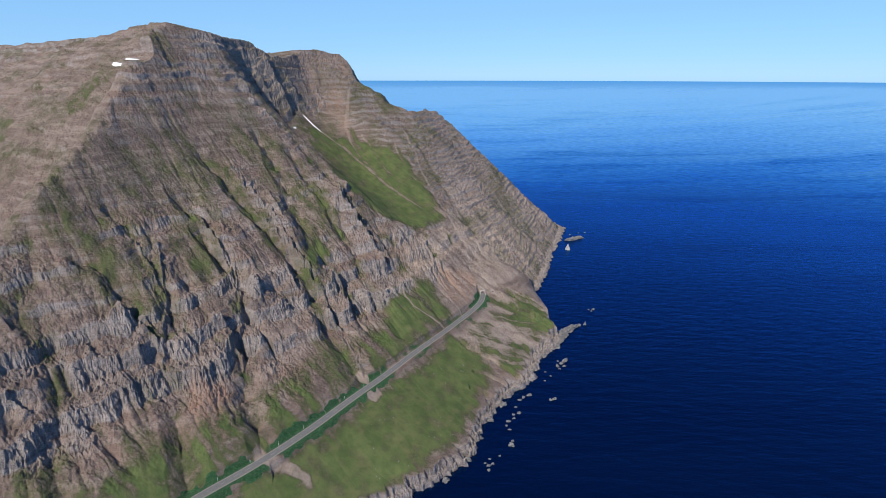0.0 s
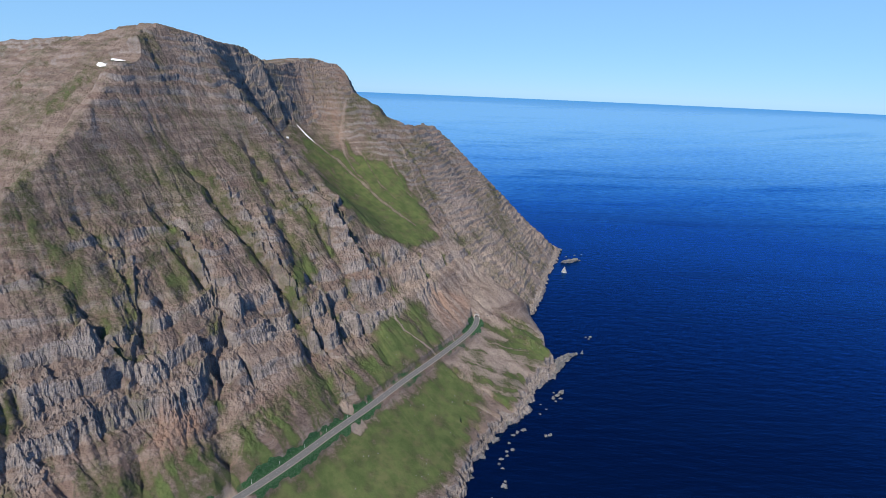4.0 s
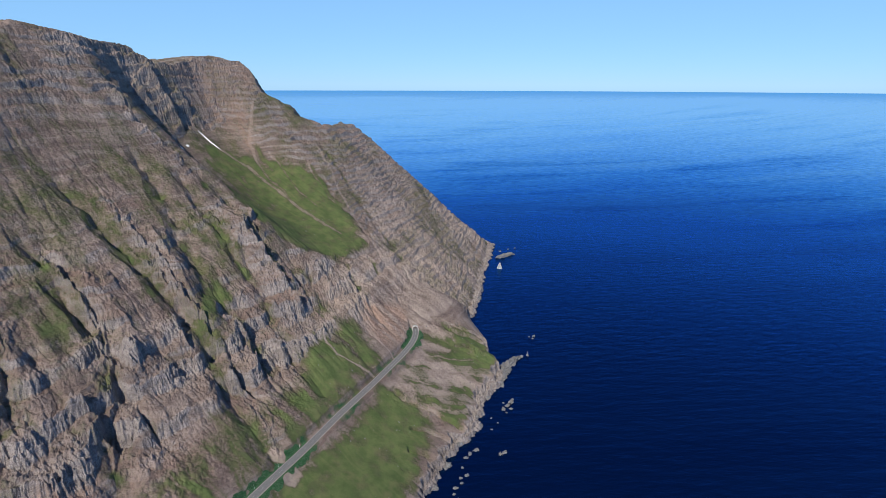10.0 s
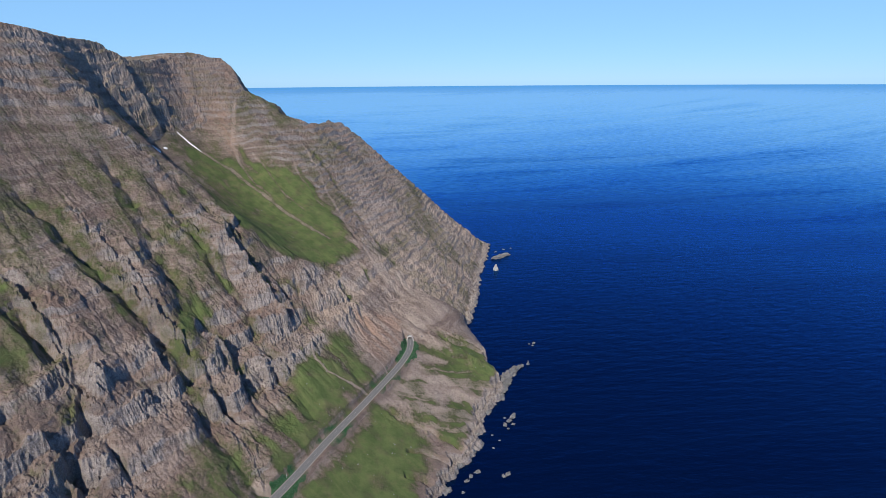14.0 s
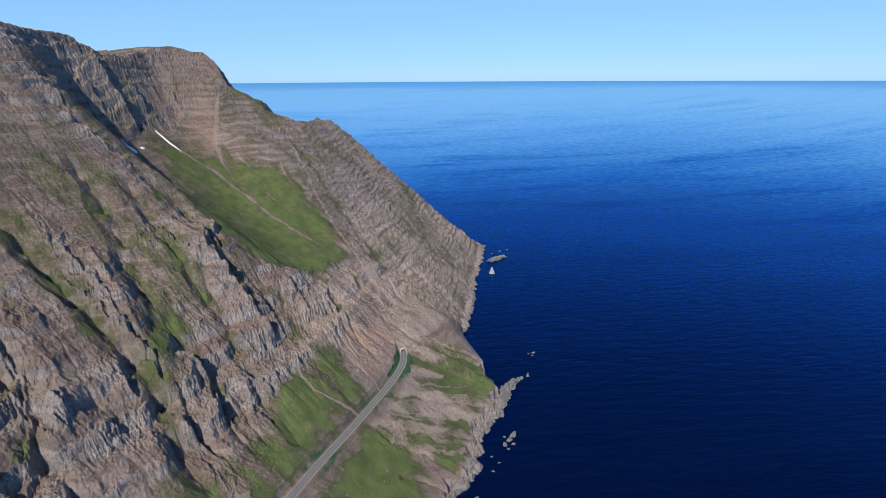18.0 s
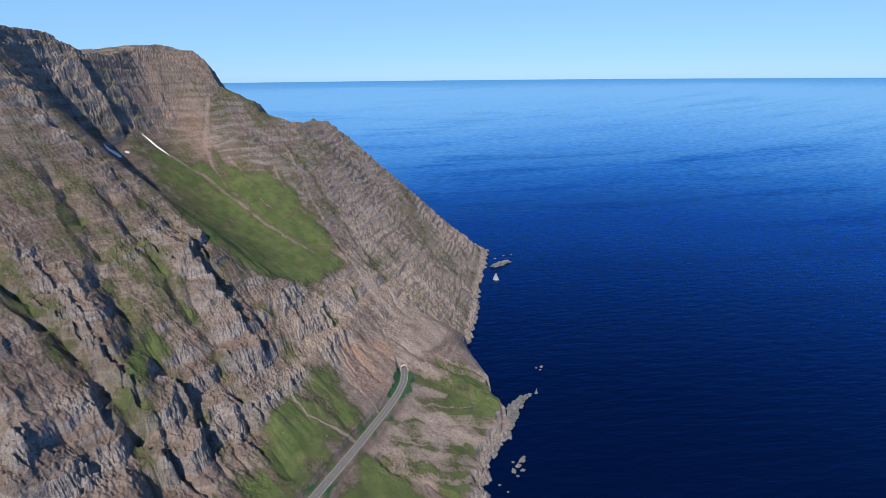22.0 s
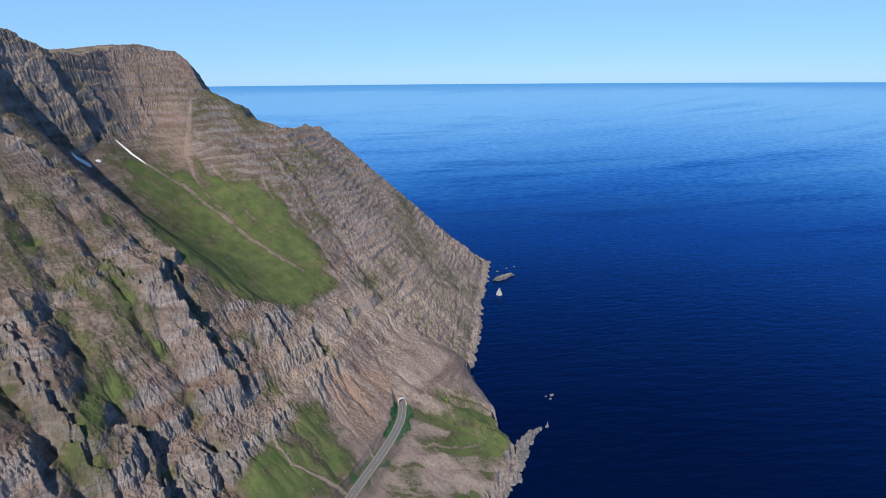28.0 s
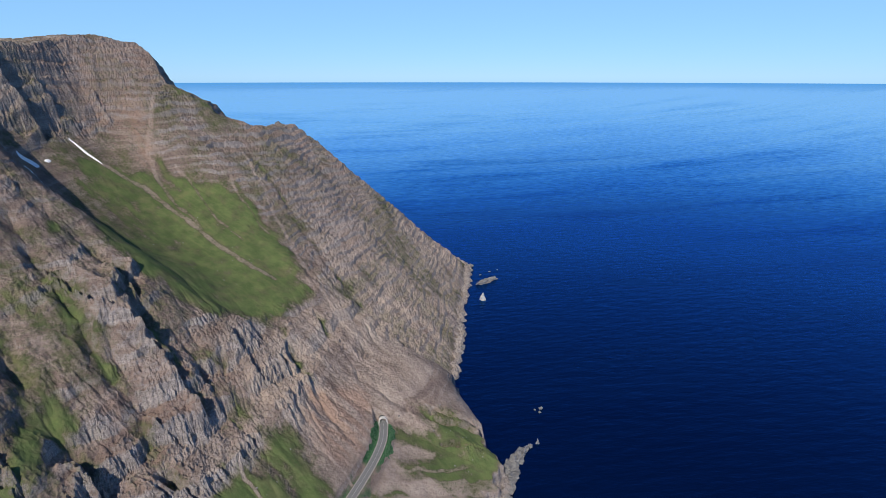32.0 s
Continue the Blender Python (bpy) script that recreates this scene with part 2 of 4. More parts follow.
M_SLOPE = mountain_material()
M_SEA = sea_material()
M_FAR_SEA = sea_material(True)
M_SHORE = rock_material("shore_rock", (0.105, 0.1, 0.095), (0.27, 0.255, 0.243))
M_STACK = rock_material("bleached_rock", (0.3, 0.28, 0.26), (0.6, 0.57, 0.54))
M_ASPHALT = plain("worn_asphalt", (0.15, 0.146, 0.145), 0.9, 0.18, 0.8)
M_LINE = plain("road_paint", (0.36, 0.36, 0.35), 0.7, 0.1)
M_CONCRETE = plain("pale_concrete", (0.5, 0.48, 0.45), 0.85, 0.15)
M_GRAVEL = plain("gravel", (0.25, 0.225, 0.205), 0.95, 0.3, 1.2)
M_DARK = plain("tunnel_lining_and_darkness", (0.06, 0.058, 0.055), 0.95, 0.3)
M_SNOW = plain("old_snow", (0.78, 0.78, 0.78), 0.7, 0.08, 0.4)
M_WHITE = plain("white_paint", (0.75, 0.74, 0.72), 0.6, 0.06)
M_LUPIN = plain("lupin_leaves", (0.034, 0.09, 0.038), 0.8, 0.35, 0.6)
M_WOOD = plain("weathered_pole", (0.2, 0.17, 0.14), 0.9, 0.25)
M_STEEL = plain("galvanised_steel", (0.42, 0.43, 0.44), 0.45, 0.1)


# ---- the shape of the land: s runs along the shore, u up the slope ----
ORIGIN, ALONG, UP = np.array((-116.0, 530.0)), np.array((0.45, 0.893)), np.array((-0.893, 0.45))


def to_su(x, y):
    x, y = x - ORIGIN[0], y - ORIGIN[1]
    return ALONG[0] * x + ALONG[1] * y, UP[0] * x + UP[1] * y


def to_xy(s, u):
    return ORIGIN[0] + ALONG[0] * s + UP[0] * u, ORIGIN[1] + ALONG[1] * s + UP[1] * u


PERM = np.random.RandomState(7).permutation(512)
PERM = np.concatenate([PERM, PERM, PERM])
TURNS = np.linspace(0, 2 * np.pi, 512, endpoint=False)
GX, GY = np.cos(TURNS), np.sin(TURNS)


def pn(x, y, seed=0):
    """Gradient noise of about -1 to 1."""
    x, y = np.asarray(x, float) + seed * 17.31, np.asarray(y, float) + seed * 9.77
    xi, yi = np.floor(x).astype(int), np.floor(y).astype(int)
    fx, fy = x - xi, y - yi
    xi, yi = xi & 511, yi & 511
    wx, wy = fx * fx * fx * (fx * (fx * 6 - 15) + 10), fy * fy * fy * (fy * (fy * 6 - 15) + 10)

    def corner(i, j):
        h = PERM[PERM[xi + i] + yi + j]
        return GX[h] * (fx - i) + GY[h] * (fy - j)

    a = corner(0, 0) * (1 - wx) + corner(1, 0) * wx
    b = corner(0, 1) * (1 - wx) + corner(1, 1) * wx
    return (a * (1 - wy) + b * wy) * 1.5


def fbm(x, y, octaves=4, seed=0):
    return sum(pn(x * 2**k, y * 2**k, seed + k) * 0.5**k for k in range(octaves))


def ridged(x, y, octaves=3, seed=0):
    return sum((1 - 2 * np.abs(pn(x * 2**k, y * 2**k, seed + k))) * 0.5**k for k in range(octaves))


def ease(a, b, x):
    t = np.clip((x - a) / (b - a), 0, 1)
    return t * t * (3 - 2 * t)


def near(s, u, line, margin=45.0):
    """Signed distance to a line of (s, u) points (above 0 on its far side along the shore), and how far along it (0 to 1)."""
    best, where, side = np.full(s.shape, 1e3), np.zeros(s.shape), np.ones(s.shape)
    ls, lu = np.array(line).T
    at = (s > ls.min() - margin) & (s < ls.max() + margin) & (u > lu.min() - margin) & (u < lu.max() + margin)
    ps, pu = s[at], u[at]
    b_, w_, g_ = np.full(ps.shape, 1e3), np.zeros(ps.shape), np.ones(ps.shape)
    n = len(line) - 1
    for k in range(n):
        (s0, u0), (s1, u1) = line[k], line[k + 1]
        ds, du = s1 - s0, u1 - u0
        t = np.clip(((ps - s0) * ds + (pu - u0) * du) / (ds * ds + du * du), 0, 1)
        d = np.hypot(ps - s0 - t * ds, pu - u0 - t * du)
        closer = d < b_
        b_, w_ = np.where(closer, d, b_), np.where(closer, (k + t) / n, w_)
        g_ = np.where(closer, np.sign(ds * (pu - u0) - du * (ps - s0)), g_)
    best[at], where[at], side[at] = b_, w_, g_
    return best * side, where


def inside(s, u, ring, margin=24.0):
    """Signed distance to a closed ring of (s, u) points, above 0 inside."""
    out = np.full(s.shape, -1e3)
    ls, lu = np.array(ring).T
    at = (s > ls.min() - margin) & (s < ls.max() + margin) & (u > lu.min() - margin) & (u < lu.max() + margin)
    ps, pu = s[at], u[at]
    best, odd = np.full(ps.shape, 1e3), np.zeros(ps.shape, bool)
    for (s0, u0), (s1, u1) in zip(ring, ring[1:] + ring[:1]):
        ds, du = s1 - s0, u1 - u0
        t = np.clip(((ps - s0) * ds + (pu - u0) * du) / (ds * ds + du * du), 0, 1)
        best = np.minimum(best, np.hypot(ps - s0 - t * ds, pu - u0 - t * du))
        if u0 != u1:
            odd ^= ((u0 > pu) != (u1 > pu)) & (ps < ds * (pu - u0) / du + s0)
    out[at] = np.where(odd, best, -best)
    return out


COAST = [(-800, -40), (-460, -60), (-200, -80), (-100, -95), (-56, -109), (-28, -129), (0, -141), (39, -143), (82, -138), (131, -141), (178, -143),
         (215, -156), (264, -145), (339, -157), (352, -163), (361, -155), (370, -141), (400, -129), (437, -112), (479, -85), (512, -66), (608, -56), (669, -49), (738, -30),
         (780, -26), (855, -18), (893, -13), (989, 5), (1060, 70), (1100, 160), (1300, 500)]
ROAD = [(-800, 70), (-460, 48), (-300, 28), (-184, 12), (-139, -1), (-102, -8), (-59, -14), (-7, -18), (53, -25), (116, -29), (179, -36), (240, -41),
        (270, -43), (300, -43), (325, -39), (346, -29)]
SHELF = ROAD[:-2] + [(340, -36), (356, -49), (400, -62), (470, -76)]  # the break of slope that the road follows
ROAD_Z = 57.0
# gullies: line, half width, depth
GULLIES = [
    ([(-142, 257), (-113, 222), (-113, 179), (-120, 131), (-133, 95), (-171, 45), (-196, 8)], 20, 13),
    ([(-53, 290), (-61, 236), (-77, 187), (-93, 139), (-120, 131)], 16, 10),
    ([(-20, 250), (-53, 215), (-73, 175), (-93, 139)], 11, 7),
    ([(40, 290), (26, 251), (12, 196), (3, 149), (-56, 90), (-98, 43), (-108, 15), (-121, -6)], 20, 18),
    ([(110, 320), (105, 275), (98, 217), (89, 153), (76, 103), (44, 41), (24, -12)], 24, 20),
    ([(288, 270), (282, 205), (240, 123), (228, 90), (215, 40)], 13, 9),
    ([(-190, 240), (-197, 176), (-213, 138), (-239, 104), (-261, 60), (-270, 40)], 18, 12),
    ([(255, 290), (241, 252), (213, 186), (200, 143), (186, 115), (150, 50), (130, 0)], 18, 14),
    ([(225, 330), (213, 295), (197, 258), (164, 199), (139, 136), (126, 83), (95, 20)], 20, 15),
    ([(274, 154), (247, 88), (223, 29), (208, -20)], 9, 5),
    ([(390, 120), (350, 70), (310, 20), (290, -20)], 9, 5),
    ([(440, 100), (410, 50), (380, 10), (365, -30), (378, -120)], 9, 4),
    ([(-300, 230), (-310, 160), (-325, 100), (-340, 60)], 22, 12),
    ([(377, -55), (388, -75), (390, -93), (398, -118), (404, -132)], 6, 14),
    ([(366, -75), (374, -88), (380, -108), (388, -132)], 6, 15),
    ([(345, -95), (354, -110), (358, -126), (362, -145)], 6, 14),
    ([(189, -58), (190, -90), (196, -122), (197, -145)], 6, 13),
    ([(150, -95), (156, -108), (164, -132), (170, -146)], 6, 13),
    ([(118, -105), (125, -119), (133, -142)], 6, 11),
    ([(620, 300), (600, 220), (560, 150), (520, 80), (500, 20)], 12, 5),
]
# spurs and crags that stand out: line, half width, height
SPURS = [
    ([(240, 400), (255, 365), (266, 326), (276, 277), (281, 240), (289, 203), (304, 155), (322, 100)], 24, -5),
    ([(288, 210), (292, 196)], 10, 12),
    ([(227, 221), (238, 202), (243, 166), (238, 122), (225, 80)], 17, 15),
    ([(-150, 275), (-95, 300), (-20, 335), (60, 375), (130, 415), (186, 447)], 60, 13),
    ([(40, 215), (35, 150), (0, 100)], 25, 12),
    ([(150, 230), (120, 160), (90, 90)], 22, 10),
]


# edges where a rib of rock breaks off: line down the slope, height
SCARPS_LOW = [
    ([(69, 102), (73, 75), (70, 57)], 9),
    ([(135, 121), (129, 90), (110, 64)], 8),
    ([(22, 138), (21, 113)], 7),
    ([(67, 132), (62, 107)], 6),
    ([(129, 51), (132, 21)], 5),
    ([(191, -55), (196, -113)], 4),
    ([(366, -48), (375, -55), (392, -86), (404, -108)], 6),
    ([(434, 96), (422, 76), (412, 45), (414, 18), (421, -10)], 5),
    ([(370, -72), (378, -84), (398, -114)], 6),
    ([(346, -110), (354, -121), (368, -137)], 6),
    ([(4, 123), (4, 109)], 6),
    ([(-55, 131), (-47, 106), (-57, 89)], 11),
    ([(59, 50), (53, 20), (30, -13)], 4),
    ([(-36, 224), (-80, 162), (-132, 110)], 8),
    ([(-166, 168), (-168, 149)], 7),
    ([(-239, 163), (-232, 137)], 6),
    ([(-137, 138), (-138, 124)], 7),
]
SCARPS_MID = [
    ([(123, 118), (128, 98), (129, 86)], 9),
    ([(108, 168), (99, 143), (99, 118), (90, 107)], 9),
    ([(143, 107), (127, 83), (95, 52)], 8),
    ([(-127, 178), (-119, 156), (-117, 124)], 8),
    ([(193, 118), (188, 95), (187, 78)], 7),
    ([(234, 228), (223, 206), (224, 188)], 8),
    ([(319, 127), (303, 97), (288, 71), (293, 51), (292, 33)], 7),
    ([(226, 215), (225, 180), (235, 145), (228, 111), (220, 87), (217, 65)], 17),
    ([(267, 191), (241, 146)], 10),
    ([(115, 227), (117, 192), (112, 168), (101, 143), (91, 111), (91, 91), (66, 52)], 7),
    ([(32, 253), (25, 206), (16, 163), (-7, 133), (-37, 105), (-82, 60)], 7),
    ([(14, 139), (12, 109)], 5),
    ([(69, 132), (63, 106)], 6),
]
SCARPS_HIGH = [
    ([(399, 462), (403, 447), (408, 432), (412, 418), (416, 406)], 25),
    ([(449, 446), (451, 438), (452, 424)], 15),
    ([(364, 452), (369, 440), (373, 428), (375, 420)], 8),
    ([(332, 444), (337, 432), (341, 420)], 6),
    ([(268, 388), (266, 370), (262, 350)], 8),
    ([(250, 354), (257, 338), (266, 320), (272, 300), (280, 284)], 9),
    ([(520, 436), (516, 420), (514, 404)], 7),
    ([(284, 208), (263, 164)], 11),
    ([(134, 285), (128, 240), (117, 180)], 6),
    ([(-64, 271), (-59, 238), (-66, 204), (-84, 152)], 5),
    ([(-120, 179), (-108, 139)], 6),
    ([(32, 259), (25, 210), (11, 163), (-15, 131)], 7),
    ([(105, 223), (102, 165), (100, 145)], 7),
]


# where grass holds: rings of (s, u)
BOWL_GRASS = [[(400, 350), (435, 392), (491, 331), (508, 263), (500, 195), (470, 132), (440, 100), (375, 112), (318, 140), (302, 185), (312, 240), (338, 300), (372, 352)],
              [(509, 340), (520, 291), (545, 242), (510, 160), (450, 112), (461, 198), (486, 286)]]
LOW_GRASS = [[(186, -51), (190, -91), (165, -112), (90, -128), (22, -130), (-55, -105), (-130, -80), (-260, -60), (-250, -5), (-116, -19), (-77, -27), (-26, -32), (71, -45)],
             [(372, -66), (392, -92), (390, -128), (362, -152), (348, -161), (323, -157), (300, -132), (296, -95), (296, -70), (325, -92)], [(225, -63), (228, -83), (212, -112), (198, -99)], [(330, -55), (345, -60), (335, -95), (322, -85)], [(205, -118), (262, -112), (268, -138), (215, -146), (200, -138)], [(250, -60), (262, -70), (240, -104), (226, -96)],
             [(161, 40), (209, 32), (212, -4), (199, -26), (149, -22), (110, -11), (128, 18)], [(239, 40), (255, 30), (228, -28), (210, -28), (221, 16)],
             [(138, 156), (160, 140), (137, 127), (95, 96), (82, 100), (97, 124), (118, 140)], [(216, 200), (227, 192), (210, 160), (194, 160)]]
SLOPE_GRASS = [[(113, 291), (126, 280), (117, 214), (101, 145), (75, 150), (81, 218), (91, 266)], [(208, 267), (207, 250), (199, 211), (192, 180), (180, 182), (183, 214), (193, 242)], [(101, 145), (99, 116), (86, 102), (78, 108), (88, 148)], [(205, 306), (196, 267), (166, 228), (159, 248)], [(27, 253), (23, 220), (16, 178), (6, 158), (-23, 163), (-37, 178)],
               [(18, 48), (46, 45), (38, -7), (25, -18), (-5, -8), (-2, 20)], [(201, 250), (218, 244), (217, 166), (203, 160), (194, 196)], [(20, 262), (31, 252), (-15, 205), (-38, 204)]]
LEFT_GRASS = [[(-124, 290), (-94, 286), (-86, 238), (-98, 182), (-113, 195), (-119, 242), (-134, 267)], [(-66, 238), (-56, 211), (-66, 169), (-100, 138), (-108, 171)], [(23, 236), (22, 201), (6, 145), (-8, 152), (0, 200)],
              [(104, 495), (100, 462), (78, 450), (36, 452), (12, 463), (20, 482), (58, 500), (85, 510)], [(45, 680), (27, 600), (-15, 560), (-40, 590), (0, 650)], [(-136, 45), (-100, 34), (-112, 2), (-163, 12)], [(-187, 85), (-155, 65), (-185, 14), (-235, 35)], [(-270, 110), (-240, 95), (-240, 40), (-300, 60)]]
HEAD_GRASS = [[(834, 170), (801, 79), (764, 25), (763, -8), (690, 20), (688, 104)], [(538, -15), (599, -40), (568, -58), (480, -60)], [(642, 380), (650, 331), (662, 290), (604, 315), (603, 360)], [(270, 215), (282, 190), (290, 170), (262, 165)]]


def lawns(s, u):
    """How far grass covers the ground, from its mapped patches."""
    ws, wu = s + 8 * fbm(s / 30, u / 30, 3, 101), u + 8 * fbm(s / 30, u / 30, 3, 105)
    g = np.zeros(s.shape)
    lean = s - 0.28 * u
    torn, fray = np.clip(0.9 + 0.6 * fbm(lean / 8, u / 40, 3, 109), 0, 1), 6 * fbm(lean / 10, u / 34, 4, 113)
    for rings, most in ((BOWL_GRASS, 1.0), (LOW_GRASS, 1.0), (SLOPE_GRASS, 0.66), (LEFT_GRASS, 0.64), (HEAD_GRASS, 0.5)):
        for ring in rings:
            d = inside(ws, wu, ring)
            g = np.maximum(g, ease(-18, 12, d + fray) * (most if most == 1 else most * torn))
    return g


def band(z, s, u):
    """How craggy the layer of rock at a height is."""
    w = z + 9 * fbm(s / 90, u / 90, 2, 31)
    low = ease(92, 112, w) * (1 - ease(160, 180, w)) * (1 - ease(330, 420, s))
    mid = ease(205, 215, w) * (1 - ease(232, 245, w)) * 0.35
    high = ease(372, 400, w) * (0.3 + 0.5 * ease(200, 250, s))
    return np.clip(low + mid + high, 0, 1)


# courses of cliff: foot and head of each
BANDS = [(64, 70), (98, 117), (124, 141), (149, 164), (176, 186), (204, 214), (224, 236), (252, 258), (270, 276), (291, 297), (309, 315), (330, 336), (347, 353),
         (362, 374), (380, 392), (398, 408), (414, 424), (430, 440), (446, 455), (460, 468)]


def courses(bands, squeeze):
    """Knots of a stair: heights of the plain slope, heights of the stair, and where its faces are."""
    foot, head = np.array(bands, float).T
    mid, half = (foot + head) / 2, (head - foot) / 2 * squeeze
    plain_, stair = np.stack([mid - half, mid + half], -1).ravel(), np.stack([foot, head], -1).ravel()
    at = np.stack([mid - 1.3 * half, mid - 0.9 * half, mid + 0.9 * half, mid + 1.5 * half], -1).ravel()
    ends = (-60.0, 900.0)
    return np.r_[ends[0], plain_, ends[1]], np.r_[ends[0], stair, ends[1]], (at, np.tile([0.0, 1.0, 1.0, 0.0], len(foot)))


_rng = np.random.RandomState(12)
COURSE_TOPS = np.cumsum(_rng.uniform(6.5, 13, 60)) - 8
BANDS_IN, BANDS_OUT, BAND_FACES = courses(BANDS, 0.42)
COURSE_IN, COURSE_OUT, COURSE_FACES = courses([(t - k * (t - b), t) for b, t, k in zip(COURSE_TOPS[:-1], COURSE_TOPS[1:], _rng.uniform(0.45, 0.7, 59))], 0.36)


def land(s, u, fine=True):
    """Height of the ground and the masks of what covers it."""
    s, u = np.asarray(s, float), np.asarray(u, float)
    cs, cu = np.array(COAST).T
    shore = np.interp(s, cs, cu) + 2.5 * fbm(s / 40, u / 60, 2, 3) * ease(1150, 1000, s)
    uc = np.interp(s, cs, cu) + (4.0 * fbm(s / 22, u / 60, 3, 3) + 5.0 * (ridged(s / 17, u / 90, 2, 4) - 0.35) + 1.8 * np.round(1.6 * pn(s / 6.5, u / 80, 6)) * ease(480, 400, s)) * ease(1150, 1000, s)
    rs, ru = np.array(SHELF).T
    ur = np.interp(s, rs, ru)
    ur = ur + (np.interp(s, *np.array(ROAD).T) - ur) * ease(12, 90, u - ur)
    du = u - ur
    upper = np.interp(du, [0, 60, 110, 160, 270, 350, 490, 700], [57, 93, 126, 166, 245, 311, 470, 600])
    top = np.interp(s, [200, 340, 366, 420, 470], [14, 19, 24, 26, 18])
    lower = top + (57 - top) * (u - shore - 8) / np.maximum(ur - shore - 8, 20)
    z_a = np.where(du < 0, lower, upper)
    slope = np.interp(s, [450, 600, 800, 1000], [0.8, 0.86, 1.05, 1.05])
    z_b = (u - shore) * slope
    w = ease(430, 540, s)
    z = z_a * (1 - w) + z_b * w
    # the green bowl between the spur and the headland
    deep_ = np.interp(u, [105, 150, 320, 390, 415, 445, 480], [0, 14, 62, 88, 90, 60, 0])
    inbowl = np.exp(-(np.abs((s - 440) / np.where(s < 440, np.interp(u, [200, 300, 400], [97, 125, 130]), 102.0)) ** np.where(s < 440, 3.9, 2.7)))
    z = z - deep_ * inbowl
    bowl = inbowl * ease(100, 160, u) * (1 - ease(395, 418, u))
    inbowl = bowl
    # big undulation and the named gullies and spurs
    z = z + 7 * fbm(s / 130, u / 170, 3, 5) * ease(10, 80, du)
    ws, wu = s + 5 * fbm(s / 38, u / 38, 3, 11), u + 5 * fbm(s / 38, u / 38, 3, 15)
    floor_ = np.zeros(s.shape)
    for line, half, deep in GULLIES:
        d, t = near(ws, wu, line)
        cut = np.clip(1 - np.abs(d) / (half * np.where(d < 0, 0.7 if half > 7 else 0.35, 1.15)), 0, 1)
        z = z - 0.8 * deep * np.clip(0.8 + 0.5 * fbm(s / 28, u / 22, 2, 17), 0.3, 1.2) * cut**1.1 * ease(0, 0.12, t) * (1 - 0.5 * ease(0.75, 1, t))
        if half > 7:
            floor_ = np.maximum(floor_, cut * ease(0, 0.15, t) * (1 - ease(0.9, 1, t)))
    js, ragged = s + 2.6 * fbm(s / 12, u / 12, 3, 19), np.clip(0.95 + 0.5 * pn(s / 15, u / 11, 18), 0.5, 1.3)
    broken, jump = np.zeros(s.shape), np.zeros(s.shape)
    for line, high in SCARPS_LOW + SCARPS_MID + SCARPS_HIGH:
        d, t = near(js, u, line)
        fade = ease(0, 0.15, t) * (1 - ease(0.85, 1, t)) * ragged
        ramp = max(11.0, 1.4 * high)
        jump = jump + 0.72 * high * fade * np.where(d < 0, np.exp(np.minimum(d, 0) / ramp), np.exp(-np.maximum(d, 0) / 1.0) - 0.35 * np.exp(-np.maximum(d - 1, 0) / 8) * ease(0, 2, d))
        broken = np.maximum(broken, np.exp(-np.abs(d) / 8) * fade)
    for line, half, high in SPURS:
        d, t = near(ws, wu, line)
        z = z + high * np.clip(1 - np.abs(d) / half, 0, 1) ** 1.2 * ease(0, 0.1, t) * (1 - ease(0.85, 1, t))
    # the side valley beyond the near spur
    crest_u = np.interp(s, [-500, -150, -20, 186], [130, 275, 335, 452])
    over = u - crest_u
    rim_s = np.interp(u, [475, 540, 654, 840, 1180], [195, 190, 200, 236, 266])
    face = np.interp(u, [475, 540, 654, 1180], [472, 466, 460, 460]) - np.interp(rim_s - s, [-50, 0, 40, 500], [-40, 0, 26, 390]) + 5 * fbm(s / 60, u / 45, 3, 23)
    behind = np.maximum(z - 1.9 * over * ease(-15, 70, over), face)
    z = np.where((s < rim_s + 20) & (over > -15), np.minimum(z, z + (behind - z) * ease(-15, 5, over)), z)
    # the flat top, and the far side of the headland's ridge
    x, y = to_xy(s, u)
    flat = np.interp(s, [-400, -100, 120, 186, 260, 350, 380, 421, 470, 530, 581, 700], [436, 424, 446, 480, 468, 460, 458, 436, 434, 446, 454, 457]) + 0.008 * (u - 450) + 1.6 * fbm(s / 60, u / 60, 3, 21)
    flat = flat - 16 * ease(490, 640, u) * ease(330, 280, s) - 25 * ease(160, 130, s)
    z = np.minimum(z, flat)
    cliff = ease(400, 420, u) * ease(300, 340, s) * (1 - ease(520, 600, s)) + ease(330, 360, u) * ease(300, 320, s) * (1 - ease(345, 370, s))
    cliff = np.clip(cliff, 0, 1)
    ridge_y = np.interp(x, [-500, -270, -140, -6, 120, 323, 420], [1255, 1262, 1352, 1345, 1368, 1411, 1440])
    ridge_z = np.interp(x, [-500, -409, -332, -271, -233, -207, -190, -165, -141, -128, -80, -7, 16, 56, 121, 191, 268, 316, 400],
                        [440, 439, 443, 451, 441, 409, 376, 361, 347, 330, 310, 311, 291, 243, 177, 112, 45, 6, -30]) + 2.5 * fbm(x / 16, 0.5, 3, 8)
    skyline = np.where(y > ridge_y, ridge_z - 0.95 * (y - ridge_y), ridge_z + np.interp(x, [-235, -205, -60, -20], [0.75, 0.12, 0.12, 0.75]) * (ridge_y - y))
    z = np.minimum(z, skyline)
    # layered rock: courses of cliff with ledges of rubble between, cut into ribs and clefts
    green = lawns(s, u)
    back = ease(20, 60, over) * ease(215, 180, s)  # the far side of the near spur
    held = np.clip(1 - 0.95 * inbowl, 0, 1) * (1 - 0.85 * green)
